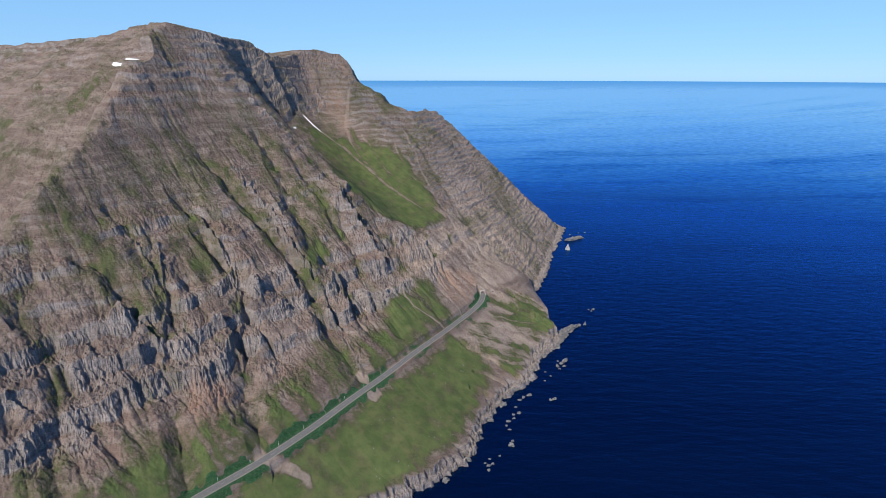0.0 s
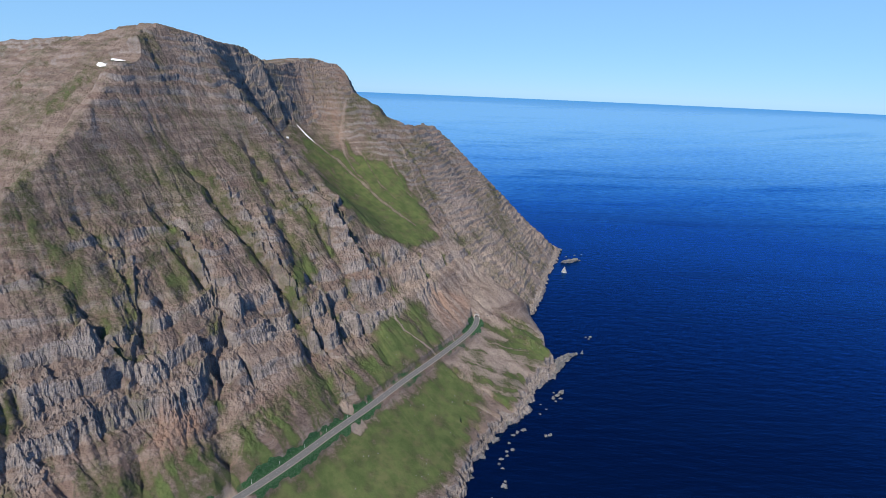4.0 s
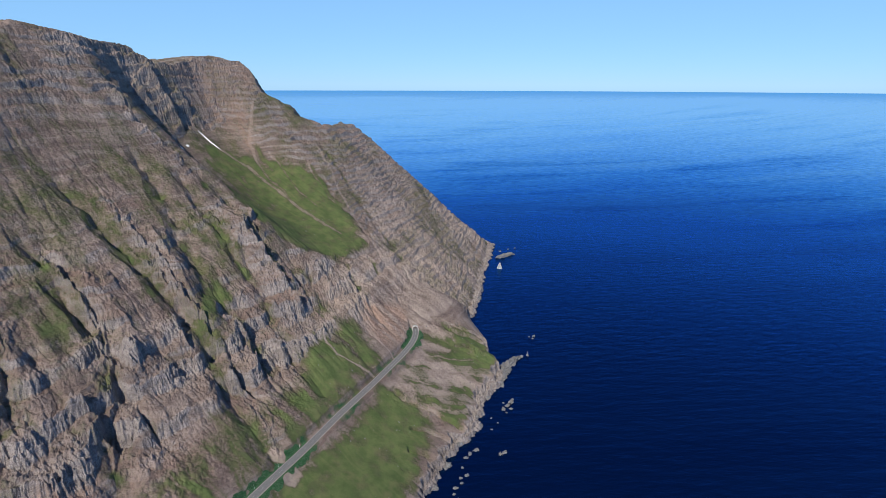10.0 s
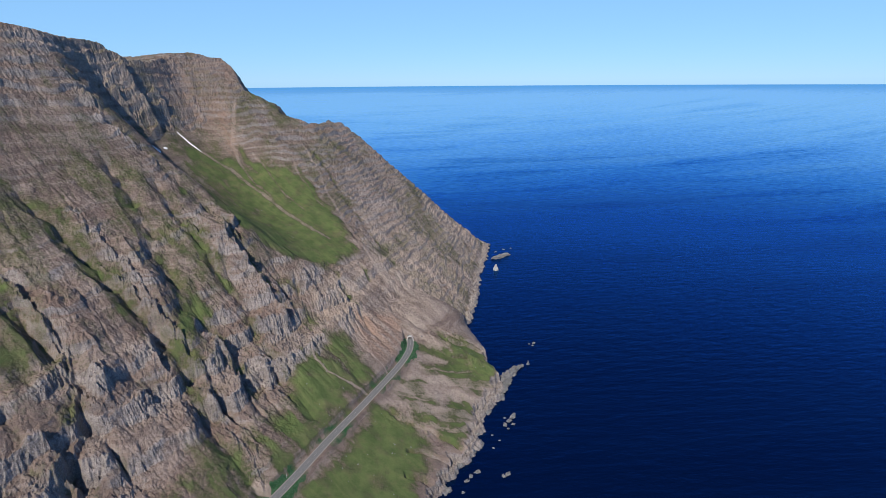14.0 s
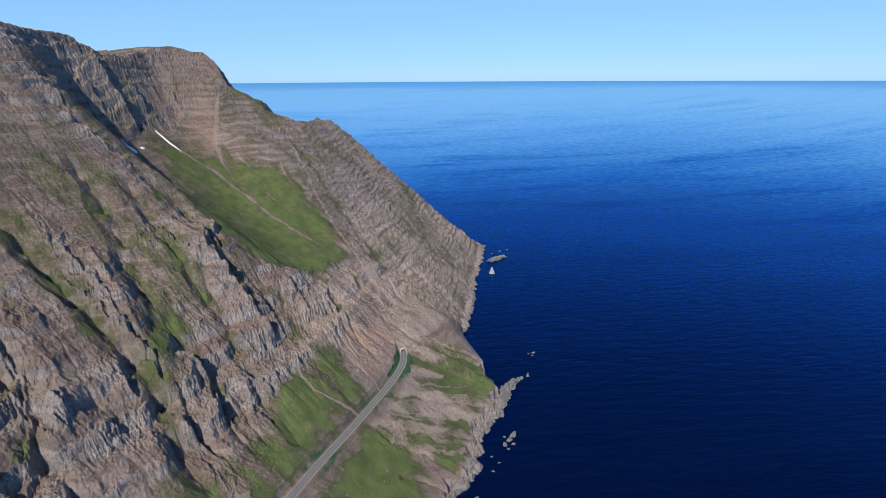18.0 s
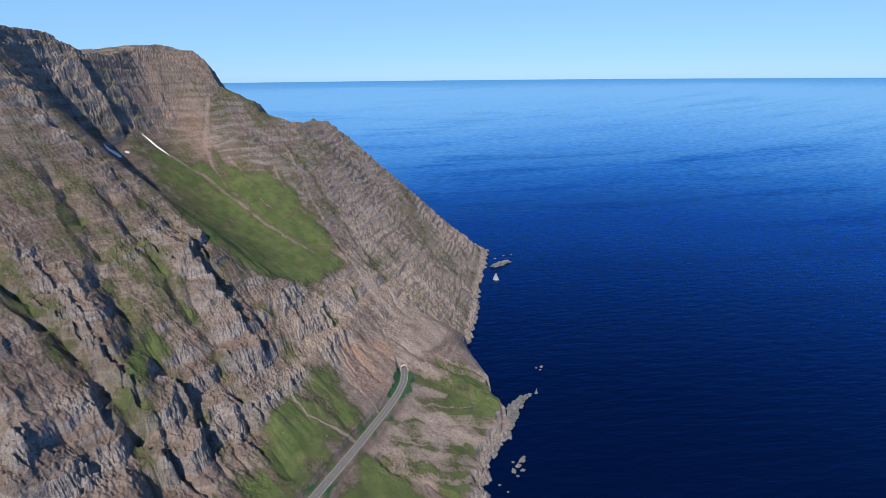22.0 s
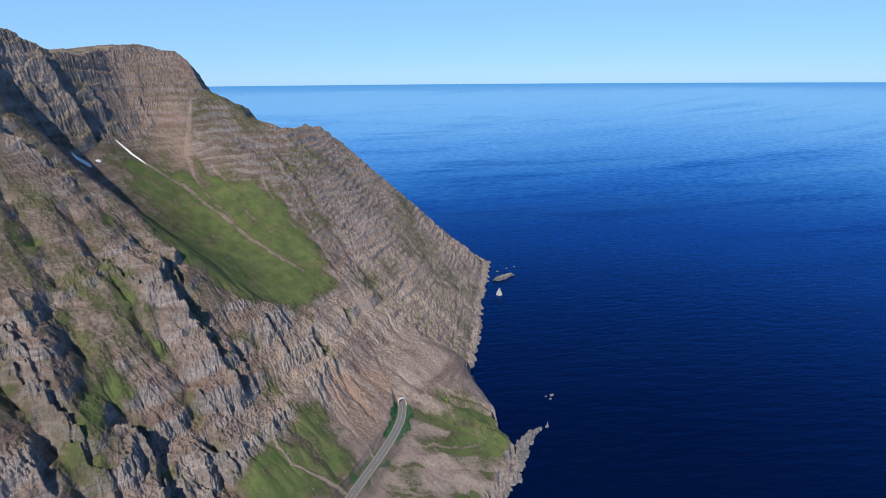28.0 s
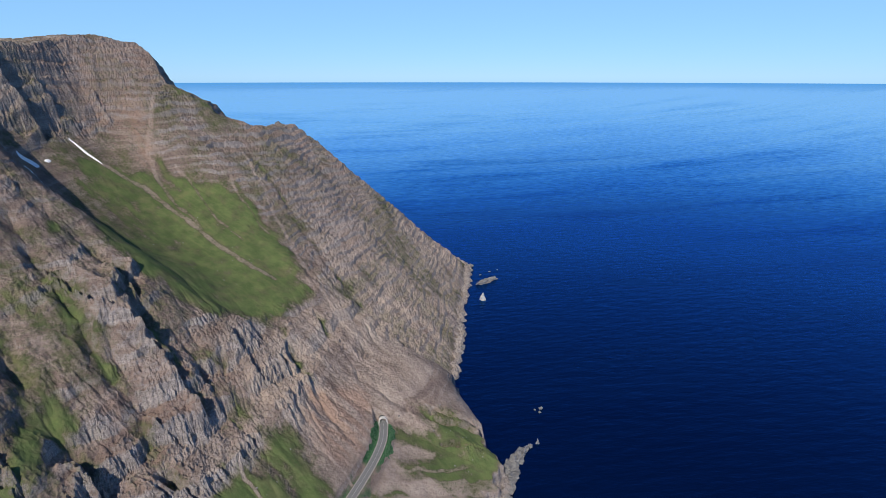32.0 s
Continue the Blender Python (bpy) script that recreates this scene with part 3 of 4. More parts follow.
    rough = (ease(8, 45, du) * (1 - w) + w * ease(3, 20, u - uc)) * held
    patchy = fbm(ws / 62, u / 34, 3, 43)
    bare = 1 - 0.62 * ease(0.35, 0.9, floor_)
    # runnels down the fall line
    above = u - np.interp(s, *np.array(ROAD).T)
    slant = np.interp(s, [180, 300, 420, 520, 620], [0.28, 0.68, 0.75, 0.55, 0.0])
    lean = s - slant * np.clip(above, -150, 150) - 0.28 * np.maximum(above - 150, 0) * (1 - w) + 5 * fbm(s / 60, u / 90, 3, 131) + 1.5 * fbm(s / 13, u / 17, 2, 132)
    dusty = ease(300, 345, s) * (1 - ease(440, 480, s)) * ease(170, 110, u)  # the smooth fan above the tunnel
    runs = 0.3 + 0.7 * ease(-0.25, 0.35, fbm(s / 70, u / 70, 2, 53))
    for wide, deep, seed in ((44.0, 6.5, 133), (19.0, 3.6, 135), (8.5, 1.1, 137)):
        cut = np.clip(1 - np.abs(pn(lean / wide, u / (5.5 * wide), seed)) / 0.26, 0, 1)
        reach = runs * (1 - 0.88 * w) * (ease(25, 70, du) * (1 - w) + w) * (1 - bowl) * (1 - 0.5 * green) * (1 - 0.85 * dusty)
        z = z - deep * cut * reach * (1 - (0.6 if wide > 15 else 0.85) * ease(185, 245, z))
        if wide > 15:
            floor_ = np.maximum(floor_, 0.75 * ease(0.2, 0.9, cut) * reach * (wide / 44) ** 0.5 * (over < 0) * ease(420, 330, u) * (1 - w))
    # how strongly each height stands out as cliff
    craggy = np.clip(band(z, s, u) * rough * (0.72 + 1.0 * patchy), 0.0, 1)
    craggy = np.maximum(craggy, w * rough * np.clip(0.8 + 0.6 * patchy, 0.35, 1.0) * (1 - 0.4 * ease(220, 280, z)))
    craggy = np.maximum(craggy, cliff * np.clip(0.75 + 0.5 * patchy, 0.4, 1) * (1 - 0.65 * ease(425, 465, s)))
    craggy = np.maximum(craggy, np.clip(broken, 0, 0.9))
    craggy = np.maximum(craggy, 0.3 * back) * bare
    calm = ease(235, 270, z) * (1 - ease(350, 372, z)) * (1 - w) * ease(300, 240, s)
    ledged = np.clip(0.42 * rough * (1 - 0.5 * calm) * np.clip(0.8 + 1.0 * patchy, 0.15, 1.3) + craggy, 0, 1) * (1 - 0.65 * ease(-10, 20, over) * ease(215, 180, s)) * (1 - 0.7 * ease(320, 350, s) * ease(450, 420, s) * ease(70, 30, u))
    sag = 0.035 * s * (1 - w) + 0.035 * 500 * w + 5 * fbm(s / 95, u / 95, 2, 61) + 4.5 * pn(s / 34, u / 30, 62) + 1.6 * fbm(s / 15, u / 15, 2, 63)
    ribs = np.zeros(s.shape)
    if fine:
        course = np.searchsorted(COURSE_TOPS, z + sag)
        shift = np.sin(course * 12.9898) * 43.758
        shift = shift - np.floor(shift)
        for length, high, seed in ((27.0, 2.0, 71), (11.5, 2.6, 72), (6.1, 2.2, 73), (3.4, 1.3, 74)):
            phase = (lean + 0.9 * length * fbm(s / (1.6 * length), u / (1.9 * length), 3, seed)) / length + (shift * (27.0 / length) if length < 8 else 0.0)
            tooth = phase - np.floor(phase)
            tooth = np.where(tooth < 0.76, tooth / 0.76, (1 - tooth) / 0.24) - 0.5
            ribs = ribs + high * tooth * np.clip(0.65 + 0.9 * pn(s / (2.6 * length), u / (1.7 * length), seed + 5), 0.05, 1.3)
        ribs = 0.82 * ribs * (1 - 0.8 * w) * (1 - 0.6 * dusty) * (1 - 0.65 * calm) * (1 - 0.75 * ease(340, 375, z)) * (1 - 0.5 * ease(425, 465, s))
    riser = np.zeros(s.shape)
    for knots_in, knots_out, faces, much in ((BANDS_IN, BANDS_OUT, BAND_FACES, 1 - w), (COURSE_IN, COURSE_OUT, COURSE_FACES, 0.35 + 0.65 * w)):
        level = z + sag + ribs * ledged
        shelf = np.interp(level, knots_in, knots_out) - sag
        z = z + (shelf - z) * np.clip(ledged * much, 0, 0.85)
        riser = np.maximum(riser, np.interp(level, *faces) * np.clip(ledged * much * 1.4, 0, 1))
        ribs = ribs * 0.45
    z = z + jump
    if fine:
        z = z + rough * (0.35 + 0.65 * ledged) * 1.6 * fbm(s / 9, u / 11, 3, 75) + (0.25 * rough * (1 - 0.5 * calm) + craggy) * 1.3 * (ridged(s / 6, u / 6, 2, 79) - 0.4) + (0.35 * rough + 0.7 * craggy) * pn(s / 2.6, u / 2.6, 83)
        z = z + 2.4 * cliff * fbm(s / 17, u / 12, 3, 89)
        z = z + 0.4 * fbm(s / 12, u / 12, 3, 85) * ease(4, 12, np.abs(du)) * (1 - 0.85 * green)
    z = np.minimum(z, np.minimum(flat + 1.0, skyline + 1.5) + 0.6 * pn(s / 5, u / 5, 87))
    # the shelf that carries the road
    bench = (1 - ease(5.5, 12, np.abs(u - np.interp(s, *np.array(ROAD).T)))) * (1 - ease(345, 347, s))
    z = z * (1 - bench) + (ROAD_Z - 0.25) * bench
    # cliffs at the water's edge
    foot = ease(-1.0, 6.5, u - uc + 2.0 * fbm(s / 7, u / 7, 3, 91))
    z = np.where(u < uc + 14, np.minimum(z, -6 + foot * (np.maximum(z, 8) + 6)), z)
    reach = np.interp(s, [60, 130, 200, 300, 345, 352, 420, 560, 700, 990], [3, 4, 8, 10, 15, 4, 3, 5, 7, 8]) + 5 * fbm(s / 13, u / 40, 3, 95)
    out = uc - u
    apron = (3.4 + 2.6 * ridged(s / 6, u / 6, 3, 97) + 2 * fbm(s / 20, u / 20, 2, 99)) * (1 - ease(0.3, 1.0, out / np.maximum(reach, 1)))  - 2.5 * ease(0.6, 1.3, out / np.maximum(reach, 1))
    z = np.where((out > -5) & (out < reach * 1.4), np.maximum(z, apron), z)
    masks = {"du": du, "uc": uc, "craggy": craggy, "floor": floor_, "bowl": bowl, "w": w, "ur": ur, "rough": rough, "green": green, "riser": riser, "lean": lean}
    return z, masks


def height(s, u):
    z, _ = land(np.array([float(s)]), np.array([float(u)]))
    return float(z[0])


TRACKS = [[(250, -36), (262, 0), (270, 40), (268, 70)], [(208, 42), (196, 30), (188, 13), (194, -8), (199, -30)], [(453, 371), (466, 330), (466, 300), (456, 250), (444, 200), (440, 138)],
          [(575, 387), (535, 369), (507, 353), (489, 326), (474, 290), (460, 246)], [(609, 275), (577, 230), (550, 199), (518, 156), (486, 124)], [(556, 270), (537, 243), (511, 185)],
          [(521, 319), (507, 283), (487, 245), (478, 200)]]
TRACK_HALF, TRACK_BARE = (1.4, 1.6, 3.6, 2.4, 2.2, 1.8, 1.8), (0.75, 0.75, 0.6, 0.48, 0.52, 0.42, 0.42)
WASHES = [(-121, 0, 9, 18), (-113, -30, 8, 22), (26, -8, 6, 10), (20, -36, 10, 10), (356, -52, 10, 9)]  # gravel washed down on the road's sides


def covers(s, u, z, k):
    ws, wu = s + 8 * fbm(s / 30, u / 30, 3, 101), u + 8 * fbm(s / 30, u / 30, 3, 105)
    g, lean = np.zeros(s.shape), s - 0.28 * u
    streak = fbm(k["lean"] / 13 + 0.5 * fbm(s / 30, u / 30, 2, 112), u / 80, 4, 111)
    fans = ease(2, 12, k["du"]) * (1 - ease(45, 75, k["du"] + 16 * streak)) * (1 - ease(120, 220, s))
    g = np.maximum(g, fans * (0.64 + 0.75 * streak))
    g = np.maximum(g, 0.78 * k["floor"] * ease(60, 90, k["du"]) * (0.65 + fbm(s / 25, u / 25, 3, 115)))
    mossy = k["w"] * (0.36 + 0.5 * fbm(s / 60, u / 60, 4, 116)) + 0.5 * ease(120, 200, k["du"]) * np.clip(0.45 + fbm(ws / 28, u / 110, 4, 118), 0, 1) * (1 - k["w"])
    head_ = ease(310, 340, s) * ease(330, 390, u) * (1 - k["w"])
    mossy = np.maximum(mossy, head_ * (0.48 + 0.55 * fbm(s / 30, u / 14, 4, 119)))
    g = np.maximum(g, mossy)
    g = np.maximum(g * (1 - 0.5 * k["craggy"]), k["green"])
    g = g * (1 - 0.15 * k["craggy"]) * (0.9 + 0.35 * fbm(s / 16, u / 16, 3, 117))
    below = ease(-5, -20, k["du"]) * (1 - k["w"])
    head = ease(318, 345, s)
    band_ = fbm(ws / 22 + u / 34, u / 240, 3, 121)
    pale = np.clip(0.72 + 1.0 * band_, 0, 1) * below * ease(150, 230, s) * (1 - 0.4 * head)
    g = np.where(below > 0.5, g * (1 - 0.55 * ease(0.1, 0.35, pale - 0.4) * ease(150, 230, s) * (1 - head)), g)
    dry = ease(200, 300, s) * (1 - ease(520, 600, s)) * ease(4, 14, k["du"]) * (1 - ease(90, 150, k["du"])) + 0.8 * k["w"] * (1 - ease(120, 220, u - k["uc"]))
    pale = np.maximum(pale, np.clip(dry * (0.55 + 0.8 * fbm(lean / 18, u / 70, 3, 139)), 0, 0.85))
    bare = np.zeros(s.shape)
    for n, line in enumerate(TRACKS):
        path, t = near(0.7 * s + 0.3 * ws, 0.7 * u + 0.3 * wu, line)
        half = TRACK_HALF[n]
        bare = np.maximum(bare, TRACK_BARE[n] * (1 - ease(0.5 * half, 1.6 * half, np.abs(path))))
    for s0, u0, ls, lu in WASHES:
        bare = np.maximum(bare, 0.8 * (1 - ease(0.6, 1.1, np.hypot((ws - s0) / ls, (wu - u0) / lu))))
    scree = k["bowl"] * ease(445, 385, s + 25 * fbm(lean / 9, u / 60, 3, 137)) * ease(215, 320, u)
    g = g * (1 - 0.52 * scree)
    pale, g = np.maximum(pale, bare), g * (1 - bare)
    side = np.abs(u - np.interp(s, *np.array(ROAD).T))
    v = (1 - ease(8, 12.5, side + 4 * fbm(s / 14, u / 8, 3, 125))) * ease(-480, -400, s) * (1 - ease(335, 345, s)) * np.clip(0.95 + 0.6 * fbm(s / 40, 0.3, 2, 127), 0, 1) * (1 - bare)
    v = v * (1 - 0.5 * ease(30, 70, s) * (1 - ease(270, 295, s)))
    return np.clip(g, 0, 1), np.clip(pale, 0, 1), np.clip(v, 0, 1)


RED_SCREE = [[(370, 0), (345, 14), (318, 40), (284, 22), (257, -20), (275, -34), (312, -33), (340, -22)], [(-118, 88), (-92, 72), (-108, 40), (-136, 36), (-140, 62)],
             [(566, 392), (540, 372), (512, 352), (502, 332), (494, 350), (522, 384), (548, 400)],
             [(440, 468), (600, 475), (648, 425), (600, 385), (520, 400), (470, 430)]]  # rust-coloured rubble


def reddish(s, u):
    ws, wu = s + 6 * fbm(s / 16, u / 16, 3, 151), u + 6 * fbm(s / 16, u / 16, 3, 153)
    r = np.zeros(s.shape)
    for ring, most in zip(RED_SCREE, (0.6, 0.75, 0.5, 0.28)):
        r = np.maximum(r, most * ease(-8, 8, inside(ws, wu, ring)) * np.clip(0.7 + fbm((s - 0.28 * u) / 8, u / 40, 3, 155), 0.2, 1))
    return r


def sheet(name, verts, rows, cols, keep, mat, layers, flat=False):
    """A grid of rows x cols vertices as one smooth mesh; keep tells which quads stay."""
    idx = np.arange(rows * cols).reshape(rows, cols)
    quads = np.stack([idx[:-1, :-1], idx[1:, :-1], idx[1:, 1:], idx[:-1, 1:]], -1).reshape(-1, 4)[keep.ravel()]
    me = bpy.data.meshes.new(name)
    me.vertices.add(len(verts))
    me.vertices.foreach_set("co", verts.astype(np.float32).ravel())
    me.loops.add(quads.size)
    me.loops.foreach_set("vertex_index", quads.astype(np.int32).ravel())
    me.polygons.add(len(quads))
    me.polygons.foreach_set("loop_start", np.arange(0, quads.size, 4, dtype=np.int32))
    me.update(calc_edges=True)
    for key, values in layers.items():
        a = me.attributes.new(key, "FLOAT", "POINT")
        a.data.foreach_set("value", values.astype(np.float32).ravel())
    me.materials.append(mat)
    if flat:
        me.shade_flat()
    return new(name, me)


def build_mountain():
    ss = np.concatenate([np.arange(-800, -320, 8), np.arange(-320, -20, 1.1), np.arange(-20, 420, 0.85), np.arange(420, 600, 1.1), np.arange(600, 1000, 1.6), np.arange(1000, 1300, 6)])
    us = np.concatenate([np.arange(-190, 300, 0.95), np.arange(300, 520, 1.3), np.arange(520, 760, 4), np.arange(760, 1300, 10)])
    s, u = np.meshgrid(ss, us, indexing="ij")
    z, k = land(s, u)
    grass, pale, verge = covers(s, u, z, k)
    x, y = to_xy(s, u)
    steep = np.hypot(np.gradient(z, ss, axis=0), np.gradient(z, us, axis=1))
    steep = ease(1.1, 1.9, steep)
    rim = (1 - ease(3, 9, u - k["uc"])) * (z > -3)
    grass, pale = grass * (1 - 0.4 * steep) * (1 - rim), pale * (1 - rim)
    keep = (z[:-1, :-1] > -5.5) | (z[1:, 1:] > -5.5) | (z[1:, :-1] > -5.5) | (z[:-1, 1:] > -5.5)
    ob = sheet("mountain", np.stack([x, y, z], -1).reshape(-1, 3), len(ss), len(us), keep, M_SLOPE,
               {"steep": steep, "grass": grass, "pale": pale, "verge": verge, "red": reddish(s, u), "crag": np.clip(np.maximum(k["craggy"], 1 - ease(0, 6, u - k["uc"])), 0, 1), "riser": np.maximum(k["riser"], rim), "across": k["lean"], "down": u}, flat=True)
    return tagged(ob, "steep layered brown basalt mountainside with gullies, scree and green grass above the sea", "mountain", kind="structure")


def build_sea(name, first, last, rings, mat, label):
    turns, radii = np.linspace(2 * np.pi, 0, 181), np.linspace(first, last, rings)
    a, r = np.meshgrid(turns, radii, indexing="ij")
    rise = np.clip((r - 1500) / 3200, 0, 1)
    z = 352 * rise**2
    v = np.stack([5 + r * np.cos(a), 175 + r * np.sin(a), z], -1).reshape(-1, 3)
    keep = np.ones((len(turns) - 1, len(radii) - 1), bool)
    # how far the painted reflection glows: more with distance, less to the sides
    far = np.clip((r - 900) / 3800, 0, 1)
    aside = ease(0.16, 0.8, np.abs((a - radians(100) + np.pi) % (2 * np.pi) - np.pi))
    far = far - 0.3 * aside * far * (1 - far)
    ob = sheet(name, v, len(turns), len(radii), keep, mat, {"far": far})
    return tagged(ob, label, "sea", kind="structure")


build_mountain()
build_sea("sea", 0, 900, 8, M_SEA, "calm deep navy sea around the foot of the mountain")
build_sea("backdrop", 900, 4700, 60, M_FAR_SEA, "distant sea up to the horizon, its pale blue sky reflection painted in as glow")


# ---- things ----
def link_mesh(name, bm, mat, parent=None):
    me = bpy.data.meshes.new(name)
    bm.to_mesh(me)
    bm.free()
    me.materials.append(mat)
    ob = new(name, me)
    if parent:
        ob.parent = parent
    return ob


def part(name, bm, mat, parent, label=""):
    ob = link_mesh(name, bm, mat, parent)
    return tagged(ob, label) if label else ob


def box(bm, x0, x1, y0, y1, z0, z1):
    v = [bm.verts.new((x, y, z)) for z in (z0, z1) for x, y in ((x0, y0), (x1, y0), (x1, y1), (x0, y1))]
    for f in ((0, 3, 2, 1), (4, 5, 6, 7), (0, 1, 5, 4), (1, 2, 6, 5), (2, 3, 7, 6), (3, 0, 4, 7)):
        bm.faces.new([v[k] for k in f])
    return bm


def rod(bm, x, y, z0, z1, r0, r1, sides=8):
    rings = [[bm.verts.new((x + r * math.cos(k * 2 * math.pi / sides), y + r * math.sin(k * 2 * math.pi / sides), z)) for k in range(sides)] for z, r in ((z0, r0), (z1, r1))]
    for k in range(sides):
        j = (k + 1) % sides
        bm.faces.new((rings[0][k], rings[0][j], rings[1][j], rings[1][k]))
    bm.faces.new(rings[1])
    return bm


def road_point(s):
    rs, ru = np.array(ROAD).T
    tangent = (np.interp(s + 4, rs, ru) - np.interp(s - 4, rs, ru)) / 8
    # rounded through the bends
    u = sum(np.interp(s + d, rs, ru) for d in (-14, -7, 0, 7, 14)) / 5 if s < 330 else np.interp(s, rs, ru)
    n = np.array((-tangent, 1.0)) / math.hypot(tangent, 1.0)
    return np.array((s, u)), n


def ribbon(name, s0, s1, step, left, right, z, drop, mat, parent=None):
    """A strip of road from s0 to s1 between two offsets across it, with skirts."""
    bm = bmesh.new()
    last = None
    for s in np.linspace(s0, s1, max(2, int((s1 - s0) / step) + 1)):
        p, n = road_point(s)
        row = []
        for off, h in ((left, z - drop), (left, z), (right, z), (right, z - drop)):
            x, y = to_xy(*(p + n * off))
            row.append(bm.verts.new((x, y, ROAD_Z + h)))
        if last:
            for k in range(3):
                bm.faces.new((last[k], last[k + 1], row[k + 1], row[k]))
        last = row
    return link_mesh(name, bm, mat, parent)


def build_road():
    road = tagged(ribbon("road", -460, 348, 4, 3.4, -3.4, 0.12, 0.6, M_ASPHALT), "grey asphalt two-lane coast road on a shelf in the slope", "road", kind="structure")
    ribbon("shoulder", -460, 345, 4, 4.5, -4.5, 0.04, 0.6, M_GRAVEL, road)
    ribbon("centre_line", 210, 347, 3, 0.1, -0.1, 0.125, 0.003, M_LINE, road)
    for s in np.arange(-440, 206, 12.0):
        ribbon("lane_dash", s, s + 4, 2, 0.08, -0.08, 0.125, 0.003, M_LINE, road)


def build_portal():
    x, y = to_xy(343.0, -30.5)
    base = tagged(new("tunnel_portal"), "pale concrete arched tunnel mouth set in the rocky slope", "tunnel")
    base.matrix_world = pose(x, y, ROAD_Z, 0, 0, -1)

    def arch(r, n=18):
        low = [(r, 0.0), (r, 2.0)]
        top = [(r * math.cos(a), 2.0 + 0.95 * r * math.sin(a)) for a in np.linspace(0, math.pi, n)][1:-1]
        return low + top + [(-r, 2.0), (-r, 0.0)]

    def shell(r_in, r_out, y0, y1):
        bm = bmesh.new()
        rings = [[bm.verts.new((px, yy, pz - 0.5)) for px, pz in arch(r)] for r in (r_in, r_out) for yy in (y0, y1)]
        n = len(rings[0])
        for k in range(n - 1):
            for a, b in ((0, 1), (3, 2), (2, 0), (1, 3)):
                bm.faces.new((rings[a][k], rings[a][k + 1], rings[b][k + 1], rings[b][k]))
        bmesh.ops.recalc_face_normals(bm, faces=bm.faces)
        return bm

    part("arch_ring", shell(3.4, 4.1, -2.5, 1.0), M_CONCRETE, base, "pale concrete arch")
    part("lining", shell(3.3, 3.42, -2.0, 8.0), M_DARK, base, "dark tunnel lining")
    # a dark sheet ends the short tube: the tunnel's darkness as colour
    bm = bmesh.new()
    bm.faces.new([bm.verts.new((px, 7.9, pz - 0.5)) for px, pz in arch(3.35)])
    part("bore_darkness", bm, M_DARK, base, "dark sheet standing in for the unlit depth of the tunnel")
    for side in (-1, 1):
        bm = bmesh.new()
        box(bm, side * 4.6 - 0.25, side * 4.6 + 0.25, -7, -1.5, -1, 1.0)
        part("wing_wall", bm, M_CONCRETE, base)


def lump(seed, size, steps=3):
    """A weathered block of rock with its foot at z = 0."""
    bm = bmesh.new()
    bmesh.ops.create_icosphere(bm, subdivisions=steps, radius=1.0)
    for v in bm.verts:
        n = v.co.normalized()
        cell = noise.cell_vector(n * 2.1 + Vector((seed, 0.5 * seed, 3)))
        d = 0.85 + 0.55 * noise.noise(n * 1.4 + Vector((seed, 2.7 * seed, 0))) + 0.3 * noise.noise(n * 3.3 + Vector((0, seed, seed))) + 0.22 * (cell.x - 0.5)
        c = n * max(d, 0.3) + 0.16 * noise.noise_vector(n * 5 + Vector((seed, 0, seed)))
        v.co = (c.x * size[0], c.y * size[1], (c.z * 0.75 + 0.25) * size[2])
    return bm


def rock_thing(name, s, u, size, turn, seed, label, category="rock", group="", foot=None, mat=None, taper=0.0):
    x, y = to_xy(s, u)
    z = height(s, u) - 0.2 * size[2] if foot is None else foot
    bm = lump(seed, size)
    for v in bm.verts:
        k = 1 - taper * min(max(v.co.z / size[2], 0), 1)
        v.co.x, v.co.y = v.co.x * k, v.co.y * k
    ob = link_mesh(name, bm, mat or M_SHORE)
    ob.matrix_world = pose(x, y, z, 0, 0, turn)
    return tagged(ob, label, category, group)


# (s, u, half sizes, turn)
SKERRIES = [(893, -44, 17, 5, 6, 20), (915, -52, 22, 6, 5, 12), (489, -185, 3, 2.5, 2, 10), (480, -184, 2.4, 1.8, 1.5, 50), (484, -178, 1.6, 1.4, 1.2, 0),
            (285, -187, 6, 3.5, 3, 40), (275, -184, 4, 3, 2.2, 20), (266, -181, 4.5, 3, 2, 70), (270, -190, 3, 2, 1.5, 0), (260, -186, 2, 1.8, 1.2, 30), (280, -178, 2, 1.5, 1, 0),
            (183, -200, 3.4, 2.6, 2.2, 30), (178, -196, 3, 2.4, 2, 80), (71, -182, 3.6, 3.2, 3, 10), (79, -180, 2, 1.6, 1, 0), (176, -168, 4, 2.6, 1.8, 15), (168, -163, 3.4, 2.2, 1.5, 70), (160, -160, 3, 2, 1.3, 0),
            (143, -161, 2, 1.6, 1, 0), (133, -169, 3, 2.2, 1.6, 45), (127, -164, 2.2, 1.8, 1.2, 0), (120, -167, 2.6, 1.6, 1.2, 20), (111, -163, 3.2, 2, 1.4, 0), (102, -164, 2, 1.6, 1, 60), (97, -170, 2.2, 1.4, 1, 0),
            (28, -171, 2.4, 2, 1.4, 0), (33, -174, 2.6, 1.8, 1.2, 30), (22, -174, 2, 1.6, 1, 60), (38, -168, 1.8, 1.4, 1, 0), (30, -166, 1.6, 1.4, 0.9, 10), (48, -176, 1.6, 1.2, 0.8, 0), (220, -176, 1.8, 1.4, 0.9, 0), (235, -180, 1.6, 1.2, 0.8, 0), (242, -170, 1.8, 1.3, 0.9, 30),
            (940, -30, 3, 2, 1.2, 0), (965, -45, 3, 2, 1, 0), (980, -60, 2.4, 2, 1, 0)]
